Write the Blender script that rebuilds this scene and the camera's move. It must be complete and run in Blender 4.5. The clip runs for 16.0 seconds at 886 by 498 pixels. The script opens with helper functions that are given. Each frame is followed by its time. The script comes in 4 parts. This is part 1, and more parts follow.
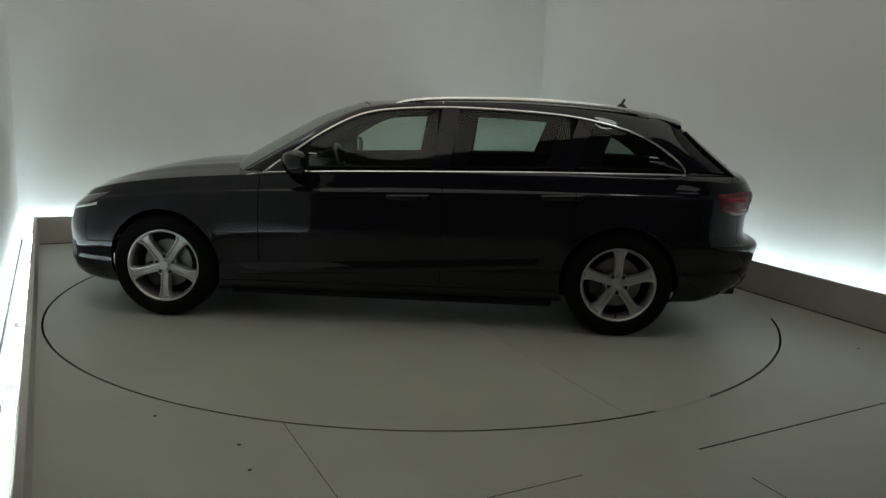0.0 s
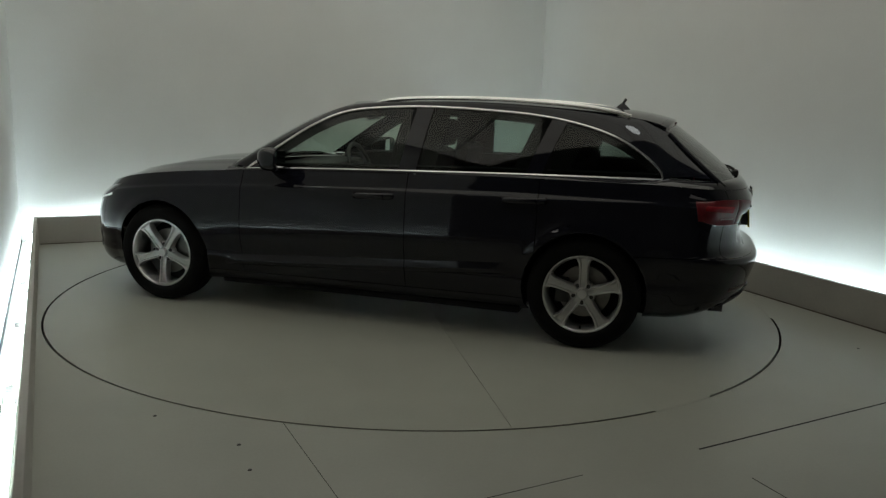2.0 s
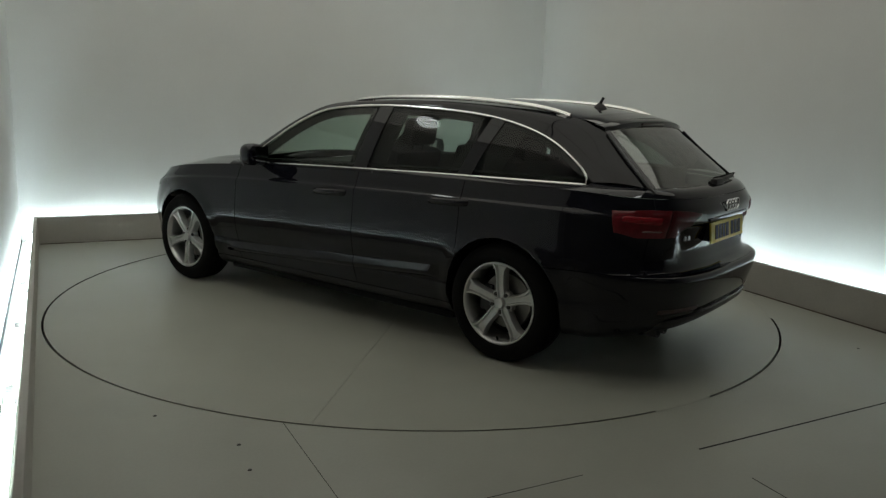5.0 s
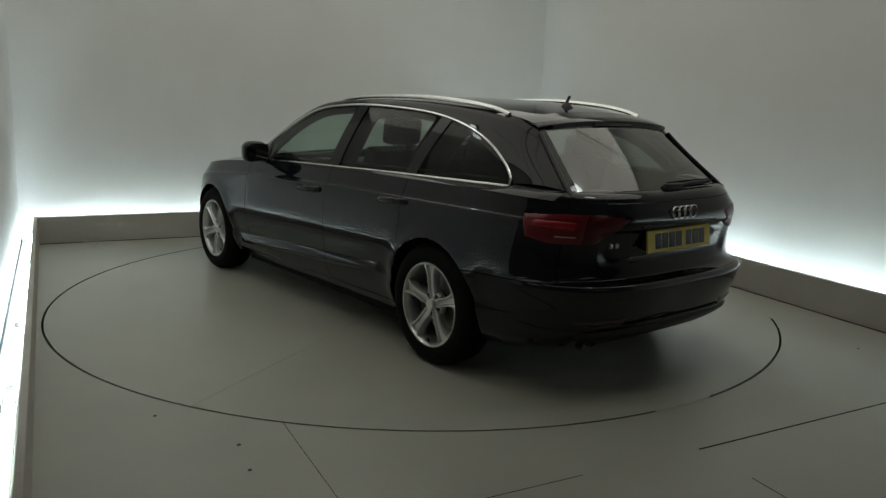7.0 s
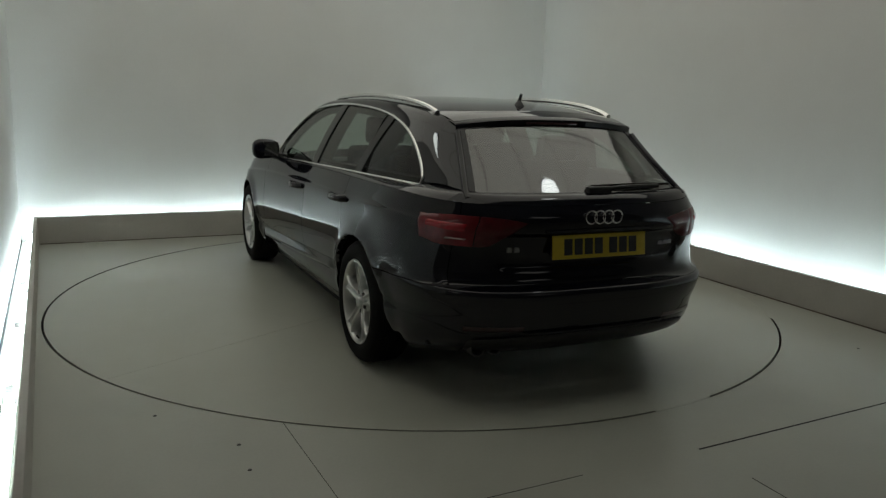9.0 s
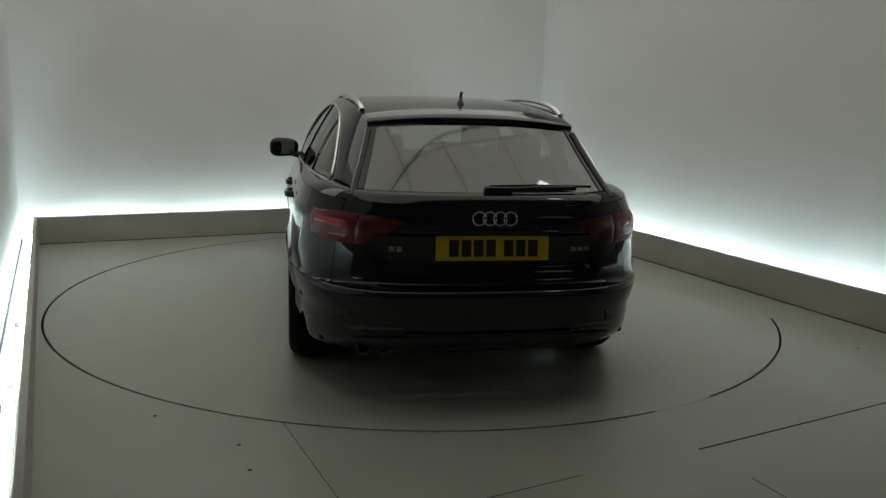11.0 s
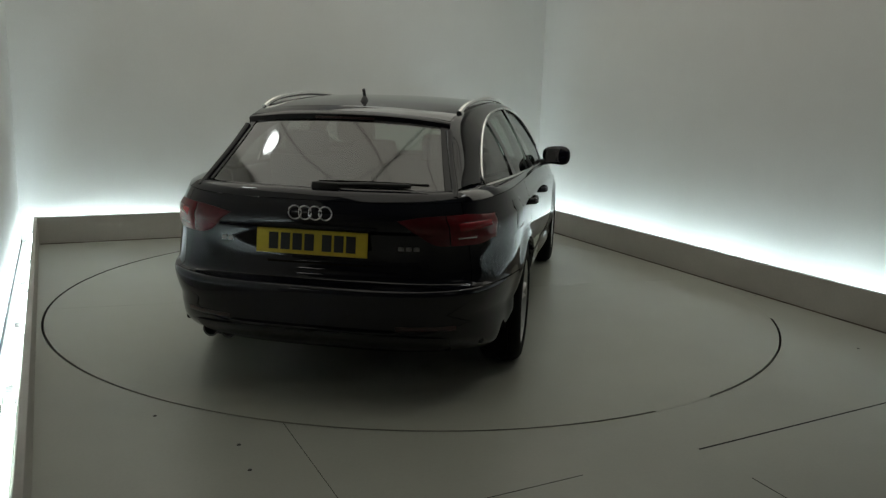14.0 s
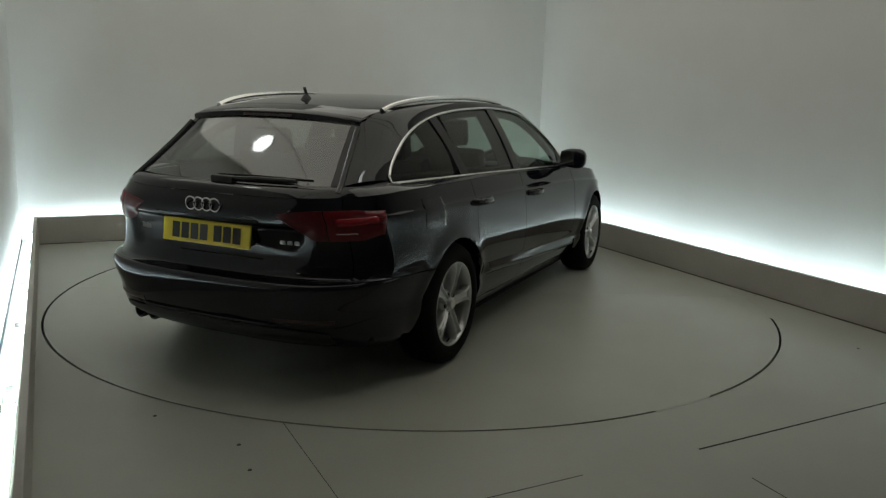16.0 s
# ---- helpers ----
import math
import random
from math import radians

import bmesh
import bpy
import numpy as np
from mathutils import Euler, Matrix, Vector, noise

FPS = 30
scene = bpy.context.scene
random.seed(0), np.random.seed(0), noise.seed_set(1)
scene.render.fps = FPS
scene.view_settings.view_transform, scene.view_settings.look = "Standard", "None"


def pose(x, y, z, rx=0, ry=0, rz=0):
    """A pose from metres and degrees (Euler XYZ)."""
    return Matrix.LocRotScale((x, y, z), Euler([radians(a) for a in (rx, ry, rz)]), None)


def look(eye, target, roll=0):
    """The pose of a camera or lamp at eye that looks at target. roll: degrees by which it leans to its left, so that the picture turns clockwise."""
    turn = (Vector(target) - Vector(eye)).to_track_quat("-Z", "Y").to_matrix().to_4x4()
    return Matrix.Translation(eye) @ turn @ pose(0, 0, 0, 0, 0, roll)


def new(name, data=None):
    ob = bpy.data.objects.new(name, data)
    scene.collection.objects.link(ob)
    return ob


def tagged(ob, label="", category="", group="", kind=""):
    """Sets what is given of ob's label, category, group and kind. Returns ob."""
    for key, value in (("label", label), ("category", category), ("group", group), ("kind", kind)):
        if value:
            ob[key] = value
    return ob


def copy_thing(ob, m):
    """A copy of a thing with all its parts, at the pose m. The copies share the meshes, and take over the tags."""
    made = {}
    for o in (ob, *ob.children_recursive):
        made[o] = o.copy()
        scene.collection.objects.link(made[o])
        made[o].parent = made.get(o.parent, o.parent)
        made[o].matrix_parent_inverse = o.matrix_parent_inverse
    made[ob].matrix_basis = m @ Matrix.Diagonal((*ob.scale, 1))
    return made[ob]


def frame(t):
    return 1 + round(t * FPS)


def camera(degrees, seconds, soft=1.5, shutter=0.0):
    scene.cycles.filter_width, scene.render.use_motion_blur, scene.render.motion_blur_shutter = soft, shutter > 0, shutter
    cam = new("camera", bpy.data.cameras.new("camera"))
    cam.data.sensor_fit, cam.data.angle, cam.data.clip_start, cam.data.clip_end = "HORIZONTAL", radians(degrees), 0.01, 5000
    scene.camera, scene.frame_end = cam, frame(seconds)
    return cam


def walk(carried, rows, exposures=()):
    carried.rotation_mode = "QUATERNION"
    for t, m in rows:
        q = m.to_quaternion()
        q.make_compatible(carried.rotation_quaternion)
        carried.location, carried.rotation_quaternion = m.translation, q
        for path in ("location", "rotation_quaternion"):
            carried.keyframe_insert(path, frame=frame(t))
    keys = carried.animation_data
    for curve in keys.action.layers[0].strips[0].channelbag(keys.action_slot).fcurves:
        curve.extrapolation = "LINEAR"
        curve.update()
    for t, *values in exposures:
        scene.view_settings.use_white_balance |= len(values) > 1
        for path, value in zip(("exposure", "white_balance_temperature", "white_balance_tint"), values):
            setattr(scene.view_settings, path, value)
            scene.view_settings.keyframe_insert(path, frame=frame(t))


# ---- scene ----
cam = camera(58.93, 16.0, soft=1.35)
EYE = (0.0, -5.6006, 1.3929)
AIM = (0.03084, -4.61887, 1.20537)
walk(cam, [(0.0, look(EYE, AIM, 1.803)), (16.0, look(EYE, AIM, 1.803))])
scene.view_settings.exposure = 0.0

# ---- light ----
world = bpy.data.worlds.new("world")
scene.world = world
world.use_nodes = True
world.node_tree.nodes["Background"].inputs[0].default_value = (0.6, 0.65, 0.7, 1)
world.node_tree.nodes["Background"].inputs[1].default_value = 0.02


def area_lamp(name, x, y, z, sx, sy, watts, color, aim=None):
    data = bpy.data.lights.new(name, "AREA")
    data.shape, data.size, data.size_y = "RECTANGLE", sx, sy
    data.energy, data.color = watts, color
    ob = new(name, data)
    ob.matrix_world = look((x, y, z), aim or (x, y + 0.001, 0.0))
    return ob


def round_lamp(x, y, z, size, watts, color):
    ob = area_lamp("spot_lamp", x, y, z, size, size, watts, color)
    ob.data.shape = "DISK"


round_lamp(-1.9, -0.8, 3.10, 0.30, 2.0, (0.93, 1.0, 0.95))
round_lamp(1.6, -1.7, 3.10, 0.30, 1.4, (0.95, 1.0, 0.97))
# added fill lamps, out of view, brighten the hall that the paint reflects
area_lamp("hall_fill_lamp", -6.0, -8.3, 4.9, 2.4, 1.2, 20, (1.0, 0.97, 0.9))
area_lamp("hall_fill_lamp", 5.5, -7.0, 4.9, 2.4, 1.2, 5, (1.0, 0.97, 0.9))

# ---- materials ----


def material(name, color, rough=0.5, metal=0.0, vary=0.0, scale=8.0, bump=0.0, fine=60.0, coat=0.0, emit=None, power=0.0, spec=0.5, rough_vary=0.0):
    m = bpy.data.materials.new(name)
    m.use_nodes = True
    nt = m.node_tree
    b = nt.nodes["Principled BSDF"]
    b.inputs["Base Color"].default_value = (*color, 1)
    b.inputs["Roughness"].default_value = rough
    b.inputs["Metallic"].default_value = metal
    b.inputs["Coat Weight"].default_value = coat
    b.inputs["Coat Roughness"].default_value = 0.03
    b.inputs["Specular IOR Level"].default_value = spec
    if emit:
        b.inputs["Emission Color"].default_value = (*emit, 1)
        b.inputs["Emission Strength"].default_value = power
    if vary or bump or rough_vary:
        co = nt.nodes.new("ShaderNodeTexCoord")
        big = nt.nodes.new("ShaderNodeTexNoise")
        big.inputs["Scale"].default_value, big.inputs["Detail"].default_value = scale, 6
        small = nt.nodes.new("ShaderNodeTexNoise")
        small.inputs["Scale"].default_value, small.inputs["Detail"].default_value = fine, 4
        nt.links.new(co.outputs["Object"], big.inputs["Vector"])
        nt.links.new(co.outputs["Object"], small.inputs["Vector"])
        add = nt.nodes.new("ShaderNodeMath")
        add.operation = "MULTIPLY_ADD"
        add.inputs[1].default_value = 0.4
        nt.links.new(small.outputs["Fac"], add.inputs[0])
        nt.links.new(big.outputs["Fac"], add.inputs[2])
        if vary:
            ramp = nt.nodes.new("ShaderNodeMapRange")
            ramp.inputs["From Min"].default_value, ramp.inputs["From Max"].default_value = 0.4, 1.0
            ramp.inputs["To Min"].default_value, ramp.inputs["To Max"].default_value = 1 - vary, 1 + vary
            nt.links.new(add.outputs[0], ramp.inputs["Value"])
            mul = nt.nodes.new("ShaderNodeVectorMath")
            mul.operation = "SCALE"
            mul.inputs[0].default_value = color
            nt.links.new(ramp.outputs[0], mul.inputs["Scale"])
            nt.links.new(mul.outputs[0], b.inputs["Base Color"])
        if rough_vary:
            rr = nt.nodes.new("ShaderNodeMapRange")
            rr.inputs["From Min"].default_value, rr.inputs["From Max"].default_value = 0.4, 1.0
            rr.inputs["To Min"].default_value, rr.inputs["To Max"].default_value = rough - rough_vary, rough + rough_vary
            nt.links.new(add.outputs[0], rr.inputs["Value"])
            nt.links.new(rr.outputs[0], b.inputs["Roughness"])
        if bump:
            bp = nt.nodes.new("ShaderNodeBump")
            bp.inputs["Strength"].default_value, bp.inputs["Distance"].default_value = bump, 0.002
            nt.links.new(add.outputs[0], bp.inputs["Height"])
            nt.links.new(bp.outputs[0], b.inputs["Normal"])
    return m


def glass_material(name, color, rough=0.0, face_gloss=0.09):
    """Thin tinted pane: part clear, part mirror by Fresnel."""
    m = bpy.data.materials.new(name)
    m.use_nodes = True
    nt = m.node_tree
    nt.nodes.remove(nt.nodes["Principled BSDF"])
    out = nt.nodes["Material Output"]
    clear = nt.nodes.new("ShaderNodeBsdfTransparent")
    clear.inputs[0].default_value = (*color, 1)
    gloss = nt.nodes.new("ShaderNodeBsdfGlossy")
    gloss.inputs["Roughness"].default_value = rough
    lw = nt.nodes.new("ShaderNodeLayerWeight")
    lw.inputs["Blend"].default_value = 0.5
    pw = nt.nodes.new("ShaderNodeMath")
    pw.operation = "POWER"
    pw.inputs[1].default_value = 4.0
    nt.links.new(lw.outputs["Facing"], pw.inputs[0])
    fr = nt.nodes.new("ShaderNodeMapRange")
    fr.inputs["To Min"].default_value, fr.inputs["To Max"].default_value = face_gloss, 1.0
    nt.links.new(pw.outputs[0], fr.inputs["Value"])
    mix = nt.nodes.new("ShaderNodeMixShader")
    nt.links.new(fr.outputs[0], mix.inputs[0])
    nt.links.new(clear.outputs[0], mix.inputs[1])
    nt.links.new(gloss.outputs[0], mix.inputs[2])
    nt.links.new(mix.outputs[0], out.inputs["Surface"])
    return m


WALL = material("painted_wall", (0.62, 0.62, 0.6), 0.7, vary=0.06, scale=0.9, bump=0.1, fine=90)
FLOOR = material("painted_floor", (0.365, 0.37, 0.325), 0.34, vary=0.09, scale=1.6, bump=0.08, fine=70, rough_vary=0.03)
DISC = material("turntable_paint", (0.38, 0.385, 0.335), 0.32, vary=0.08, scale=1.9, bump=0.08, fine=70, rough_vary=0.03)
KERB = material("kerb_paint", (0.40, 0.385, 0.35), 0.6, vary=0.1, scale=3.0, bump=0.1)
PIT = material("dark_pit", (0.02, 0.02, 0.02), 0.9)
TUBE = material("tube_light", (0.9, 0.95, 1.0), 0.4, emit=(0.76, 0.94, 1.0), power=31.0)
# same glow at lower power, for the right wall
TUBE_DIM = material("dimmer_tube_light", (0.9, 0.95, 1.0), 0.4, emit=(0.76, 0.94, 1.0), power=24.0)
HALL = material("hall_panel", (0.42, 0.42, 0.40), 0.7, vary=0.1, scale=0.8)
CANOPY = material("lit_canopy", (0.7, 0.7, 0.66), 0.8, emit=(1.0, 0.955, 0.83), power=0.58)
STEEL = material("dark_steel", (0.06, 0.06, 0.06), 0.5, metal=0.6)
LAMP_BODY = material("lamp_housing", (0.1, 0.1, 0.1), 0.5)
PAINT = material("black_car_paint", (0.0070, 0.0074, 0.0122), 0.5, coat=1.0, spec=0.0)
PAINT.node_tree.nodes["Principled BSDF"].inputs["Coat IOR"].default_value = 1.45
PAINT.node_tree.nodes["Principled BSDF"].inputs["Coat Roughness"].default_value = 0.045
TRIM = material("satin_chrome", (0.86, 0.86, 0.85), 0.22, metal=1.0)
BADGE_BAR = material("dull_chrome", (0.35, 0.35, 0.35), 0.35, metal=0.9)
CHROME = material("chrome", (0.8, 0.8, 0.8), 0.08, metal=1.0)
RUBBER = material("tyre_rubber", (0.0045, 0.0045, 0.0045), 0.85, spec=0.15, vary=0.2, scale=20, bump=0.2)
PLASTIC = material("black_plastic", (0.01, 0.01, 0.011), 0.45, bump=0.1, fine=300)
ALLOY = material("alloy_silver", (0.58, 0.58, 0.575), 0.30, metal=0.7, vary=0.05, scale=12)
DISC_IRON = material("brake_iron", (0.25, 0.24, 0.23), 0.4, metal=0.8, vary=0.15, scale=14)
CLOTH = material("dark_seat_cloth", (0.012, 0.012, 0.014), 0.9, vary=0.15, scale=6, spec=0.1)
LINING = material("dark_lining", (0.016, 0.016, 0.016), 0.9, vary=0.15, scale=8, spec=0.1)
HEADLINER = material("grey_headliner", (0.22, 0.22, 0.21), 0.9, vary=0.06, scale=20)
REAR_SIDE_GLASS = glass_material("rear_side_glass", (0.48, 0.56, 0.52), face_gloss=0.035)
QUARTER_GLASS = glass_material("quarter_glass", (0.38, 0.44, 0.405), face_gloss=0.035)
GLASS = glass_material("side_glass", (0.66, 0.76, 0.70), 0.04, 0.045)
DARK_GLASS = glass_material("rear_glass", (0.30, 0.36, 0.32), 0.07, 0.17)
RED = material("red_lens", (0.15, 0.005, 0.011), 0.35, coat=0.3, spec=0.3, vary=0.25, scale=30)
RED_DARK = material("dark_red_lens", (0.085, 0.004, 0.008), 0.35, coat=0.25, spec=0.3, vary=0.2, scale=30)
RED_CORE = material("red_lamp_core", (0.34, 0.010, 0.02), 0.25, coat=0.4, vary=0.3, scale=40)
CLEAR_LENS = material("pale_lens", (0.3, 0.2, 0.2), 0.12, coat=1.0)
HEAD_LENS = material("headlamp_lens", (0.15, 0.155, 0.16), 0.10, metal=0.4, coat=1.0, vary=0.3, scale=18)
DIM_RED = material("dim_red_lens", (0.03, 0.003, 0.004), 0.3, coat=0.5)
PLATE = material("yellow_plate", (0.62, 0.46, 0.03), 0.4, vary=0.05, scale=30)
INK = material("plate_ink", (0.012, 0.012, 0.012), 0.5)

# ---- mesh helpers ----


def mesh_object(name, bm, mat, parent=None, label="", smooth=True, sharp=40):
    bmesh.ops.recalc_face_normals(bm, faces=bm.faces)
    me = bpy.data.meshes.new(name)
    bm.to_mesh(me)
    bm.free()
    for p in me.polygons:
        p.use_smooth = smooth
    if smooth:
        me.set_sharp_from_angle(angle=radians(sharp))
    me.materials.append(mat)
    ob = new(name, me)
    if parent:
        ob.parent = parent
    if label:
        ob["label"] = label
    return ob


def part(name, bm, mat, parent, label="", smooth=True, sharp=40):
    return mesh_object(name, bm, mat, parent, label, smooth, sharp)


def box(bm, x0, x1, y0, y1, z0, z1, bevel=0.0, turn=None):
    g = bmesh.ops.create_cube(bm, size=1.0)
    vs = g["verts"]
    for v in vs:
        v.co = Vector((x0 + (v.co.x + 0.5) * (x1 - x0), y0 + (v.co.y + 0.5) * (y1 - y0), z0 + (v.co.z + 0.5) * (z1 - z0)))
    if bevel:
        es = list({e for v in vs for e in v.link_edges})
        r = bmesh.ops.bevel(bm, geom=es, offset=bevel, segments=2, affect="EDGES", profile=0.6)
        vs = list({v for f in r["faces"] for v in f.verts} | {v for v in vs if v.is_valid})
    if turn:
        bmesh.ops.transform(bm, matrix=turn, verts=[v for v in vs if v.is_valid])
    return bm


def grid_faces(bm, rows, flip=False):
    """rows: lists of points of one length; a quad sheet between them. Returns the vertices."""
    vs = [[bm.verts.new(p) for p in r] for r in rows]
    for a, b in zip(vs, vs[1:]):
        for i in range(len(a) - 1):
            bm.faces.new((a[i], a[i + 1], b[i + 1], b[i]))
    return vs


def weld(bm, d=0.0006):
    bmesh.ops.remove_doubles(bm, verts=bm.verts, dist=d)
    bmesh.ops.dissolve_degenerate(bm, edges=bm.edges, dist=0.0002)


def spline(points, n):
    """n points at even steps along a smooth curve through the points."""
    p = np.array(points, float)
    ext = np.vstack([2 * p[0] - p[1], p, 2 * p[-1] - p[-2]])
    out = []
    for i in range(1, len(ext) - 2):
        a, b, c, d = ext[i - 1], ext[i], ext[i + 1], ext[i + 2]
        for t in np.linspace(0, 1, 24, endpoint=False):
            out.append(0.5 * (2 * b + (c - a) * t + (2 * a - 5 * b + 4 * c - d) * t * t + (3 * b - a - 3 * c + d) * t ** 3))
    out.append(p[-1])
    out = np.array(out)
    s = np.concatenate([[0], np.cumsum(np.linalg.norm(np.diff(out, axis=0), axis=1))])
    q = np.linspace(0, s[-1], n)
    return np.stack([np.interp(q, s, out[:, k]) for k in range(out.shape[1])], 1)


def curve_of(keys):
    """A smooth function through (x, value) keys, monotone between keys."""
    k = sorted(keys)
    X, Y = np.array([a for a, _ in k], float), np.array([b for _, b in k], float)
    h, dl = np.diff(X), np.diff(Y) / np.diff(X)
    m = np.zeros(len(X))
    m[0], m[-1] = dl[0], dl[-1]
    for i in range(1, len(X) - 1):
        m[i] = 0 if dl[i - 1] * dl[i] <= 0 else 2 * dl[i - 1] * dl[i] / (dl[i - 1] + dl[i])

    def f(x):
        x = min(max(x, X[0]), X[-1])
        i = min(max(int(np.searchsorted(X, x)) - 1, 0), len(h) - 1)
        t = (x - X[i]) / h[i]
        return float((2 * t ** 3 - 3 * t * t + 1) * Y[i] + (t ** 3 - 2 * t * t + t) * h[i] * m[i] + (3 * t * t - 2 * t ** 3) * Y[i + 1] + (t ** 3 - t * t) * h[i] * m[i + 1])
    return f


def tube(bm, pts, r, sides=8, flat=1.0, close=False):
    """A tube along points; flat squeezes it across (side axis)."""
    P = [Vector(p) for p in pts]
    rings = []
    n = len(P)
    for i, p in enumerate(P):
        a = P[(i - 1) % n] if close or i else P[0]
        b = P[(i + 1) % n] if close or i < n - 1 else P[-1]
        t = (b - a).normalized()
        s = t.cross(Vector((0, 0, 1)))
        s = s.normalized() if s.length > 1e-4 else Vector((1, 0, 0))
        u = s.cross(t)
        rings.append([bm.verts.new(p + r * (math.cos(2 * math.pi * k / sides) * s * flat + math.sin(2 * math.pi * k / sides) * u)) for k in range(sides)])
    pairs = list(zip(rings, rings[1:])) + ([(rings[-1], rings[0])] if close else [])
    for A, B in pairs:
        for k in range(sides):
            bm.faces.new((A[k], A[(k + 1) % sides], B[(k + 1) % sides], B[k]))
    if not close:
        bm.faces.new(rings[0][::-1])
        bm.faces.new(rings[-1])


def lathe(bm, profile, sides=64, axis_y=True, close=False):
    """Turns (radius, y) pairs round the y axis."""
    rings = []
    for r, y in profile:
        rings.append([bm.verts.new((r * math.cos(2 * math.pi * k / sides), y, r * math.sin(2 * math.pi * k / sides))) for k in range(sides)])
    seq = list(zip(rings, rings[1:])) + ([(rings[-1], rings[0])] if close else [])
    for A, B in seq:
        for k in range(sides):
            bm.faces.new((A[k], A[(k + 1) % sides], B[(k + 1) % sides], B[k]))


def thicken(bm, d):
    bmesh.ops.solidify(bm, geom=list(bm.faces), thickness=d)


# ---- the booth ----
LC, RC = Vector((-3.405, 1.426, 0)), Vector((1.148, 3.586, 0))
LN, RN = Vector((-0.935, -3.88, 0)), Vector((4.096, -3.30, 0))
WL, WR = Vector((-3.622, 1.528, 0)), Vector((1.428, 3.933, 0))
WLN, WRN = Vector((-1.42, -3.297, 0)), Vector((4.427, -3.21, 0))
RT = 2.4596
WALL_H = 4.0


def wall_between(name, a, b, out, z0, z1, thick, mat, label, category, bevel=0.0):
    """A wall whose inner face runs from a to b; out points away from the room."""
    d = (b - a)
    length = d.length
    t = d.normalized()
    n = Vector((-t.y, t.x, 0))
    if n.dot(out) < 0:
        n = -n
    bm = bmesh.new()
    box(bm, 0, length, 0, thick, z0, z1, bevel)
    m = Matrix(((t.x, n.x, 0, a.x), (t.y, n.y, 0, a.y), (0, 0, 1, 0), (0, 0, 0, 1)))
    bmesh.ops.transform(bm, matrix=m, verts=bm.verts)
    ob = mesh_object(name, bm, mat, smooth=False)
    return tagged(ob, label, category, kind="structure")


OUT_L, OUT_B, OUT_R = Vector((-0.9, -0.44, 0)), Vector((-0.45, 0.9, 0)), Vector((0.9, 0.42, 0))
wall_between("wall_back", WL, WR, OUT_B, -0.02, WALL_H, 0.15, WALL, "smooth pale grey painted studio wall lit from its foot", "wall")
wall_between("wall_left", WL + Vector((-0.08, 0.17, 0)), WLN, OUT_L, -0.02, WALL_H, 0.15, WALL, "smooth pale grey painted side wall of the booth", "wall")
wall_between("wall_right", WR + Vector((-0.08, 0.17, 0)), WRN, OUT_R, -0.02, WALL_H, 0.15, WALL, "smooth pale grey painted side wall of the booth", "wall")
KH = 0.243
kb = wall_between("kerb_back", LC - (RC - LC).normalized() * 0.034, RC, OUT_B, 0.0, KH, 0.03, KERB, "low grey board hiding the tube lights along the wall", "kerb", 0.004)
kl = wall_between("kerb_left", LC + Vector((-0.02, 0.02, 0)), LN, OUT_L, 0.0, KH - 0.002, 0.03, KERB, "low grey board hiding the tube lights along the wall", "kerb", 0.004)
kr = wall_between("kerb_right", RC + Vector((0.0, 0.0, 0)), RN, OUT_R, 0.0, KH - 0.002, 0.03, KERB, "low grey board hiding the tube lights along the wall", "kerb", 0.004)

JOINT = material("dirty_joint", (0.075, 0.06, 0.045), 0.9, vary=0.7, scale=7)
for nm, a, b, o in (("joint_back", LC, RC, OUT_B), ("joint_right", RC, RN, OUT_R)):
    off = o.normalized() * -0.023
    wall_between(nm, a + off, b + off, o, 0.0, 0.004, 0.022, JOINT, "dirty brown joint along the foot of the kerb", "trim")


def light_tubes(a, b, wa, wb, count, glow=None, name="light_tube"):
    """Fluorescent tubes end to end in the trough between kerb and wall."""
    p, q = a.lerp(wa, 0.5), b.lerp(wb, 0.5)
    d = (q - p) / count
    for i in range(count):
        s, e = p + d * (i + 0.03), p + d * (i + 0.97)
        root = new(name)
        root.location = (s + e) / 2
        bm = bmesh.new()
        hd = (e - s) / 2
        tube(bm, [-hd + Vector((0, 0, 0.075)), hd + Vector((0, 0, 0.075))], 0.018, 10)
        part("tube", bm, glow or TUBE, root)
        bm = bmesh.new()
        yaw = math.atan2(hd.y, hd.x)
        box(bm, -hd.length, hd.length, -0.025, 0.025, 0.0, 0.04, 0.004, Matrix.Rotation(yaw, 4, "Z"))
        part("batten", bm, WALL, root, "white metal batten")
        for sgn in (-1, 1):
            bm = bmesh.new()
            box(bm, sgn * (hd.length - 0.008) - 0.012, sgn * (hd.length - 0.008) + 0.012, -0.016, 0.016, 0.04, 0.1, 0.003, Matrix.Rotation(yaw, 4, "Z"))
            part("end_cap", bm, WALL, root)
        tagged(root, "glowing white fluorescent tube on a batten behind the kerb", "tube light", "tube lights along the walls")


# thin solid strip in near-black along the foot of the left wall
a, b = WL + Vector((0.010, -0.002, 0)), WLN + Vector((0.010, 0.005, 0))
wall_between("wall_foot_strip", a, b, OUT_L, 0.0, 0.02, 0.008, PIT, "thin dark strip along the foot of the wall", "trim")
light_tubes(LC, RC, WL, WR, 4)
light_tubes(LC, LC.lerp(LN, 0.88), WL, WLN, 5)
light_tubes(RC, RN, WR, WRN, 6, TUBE_DIM)

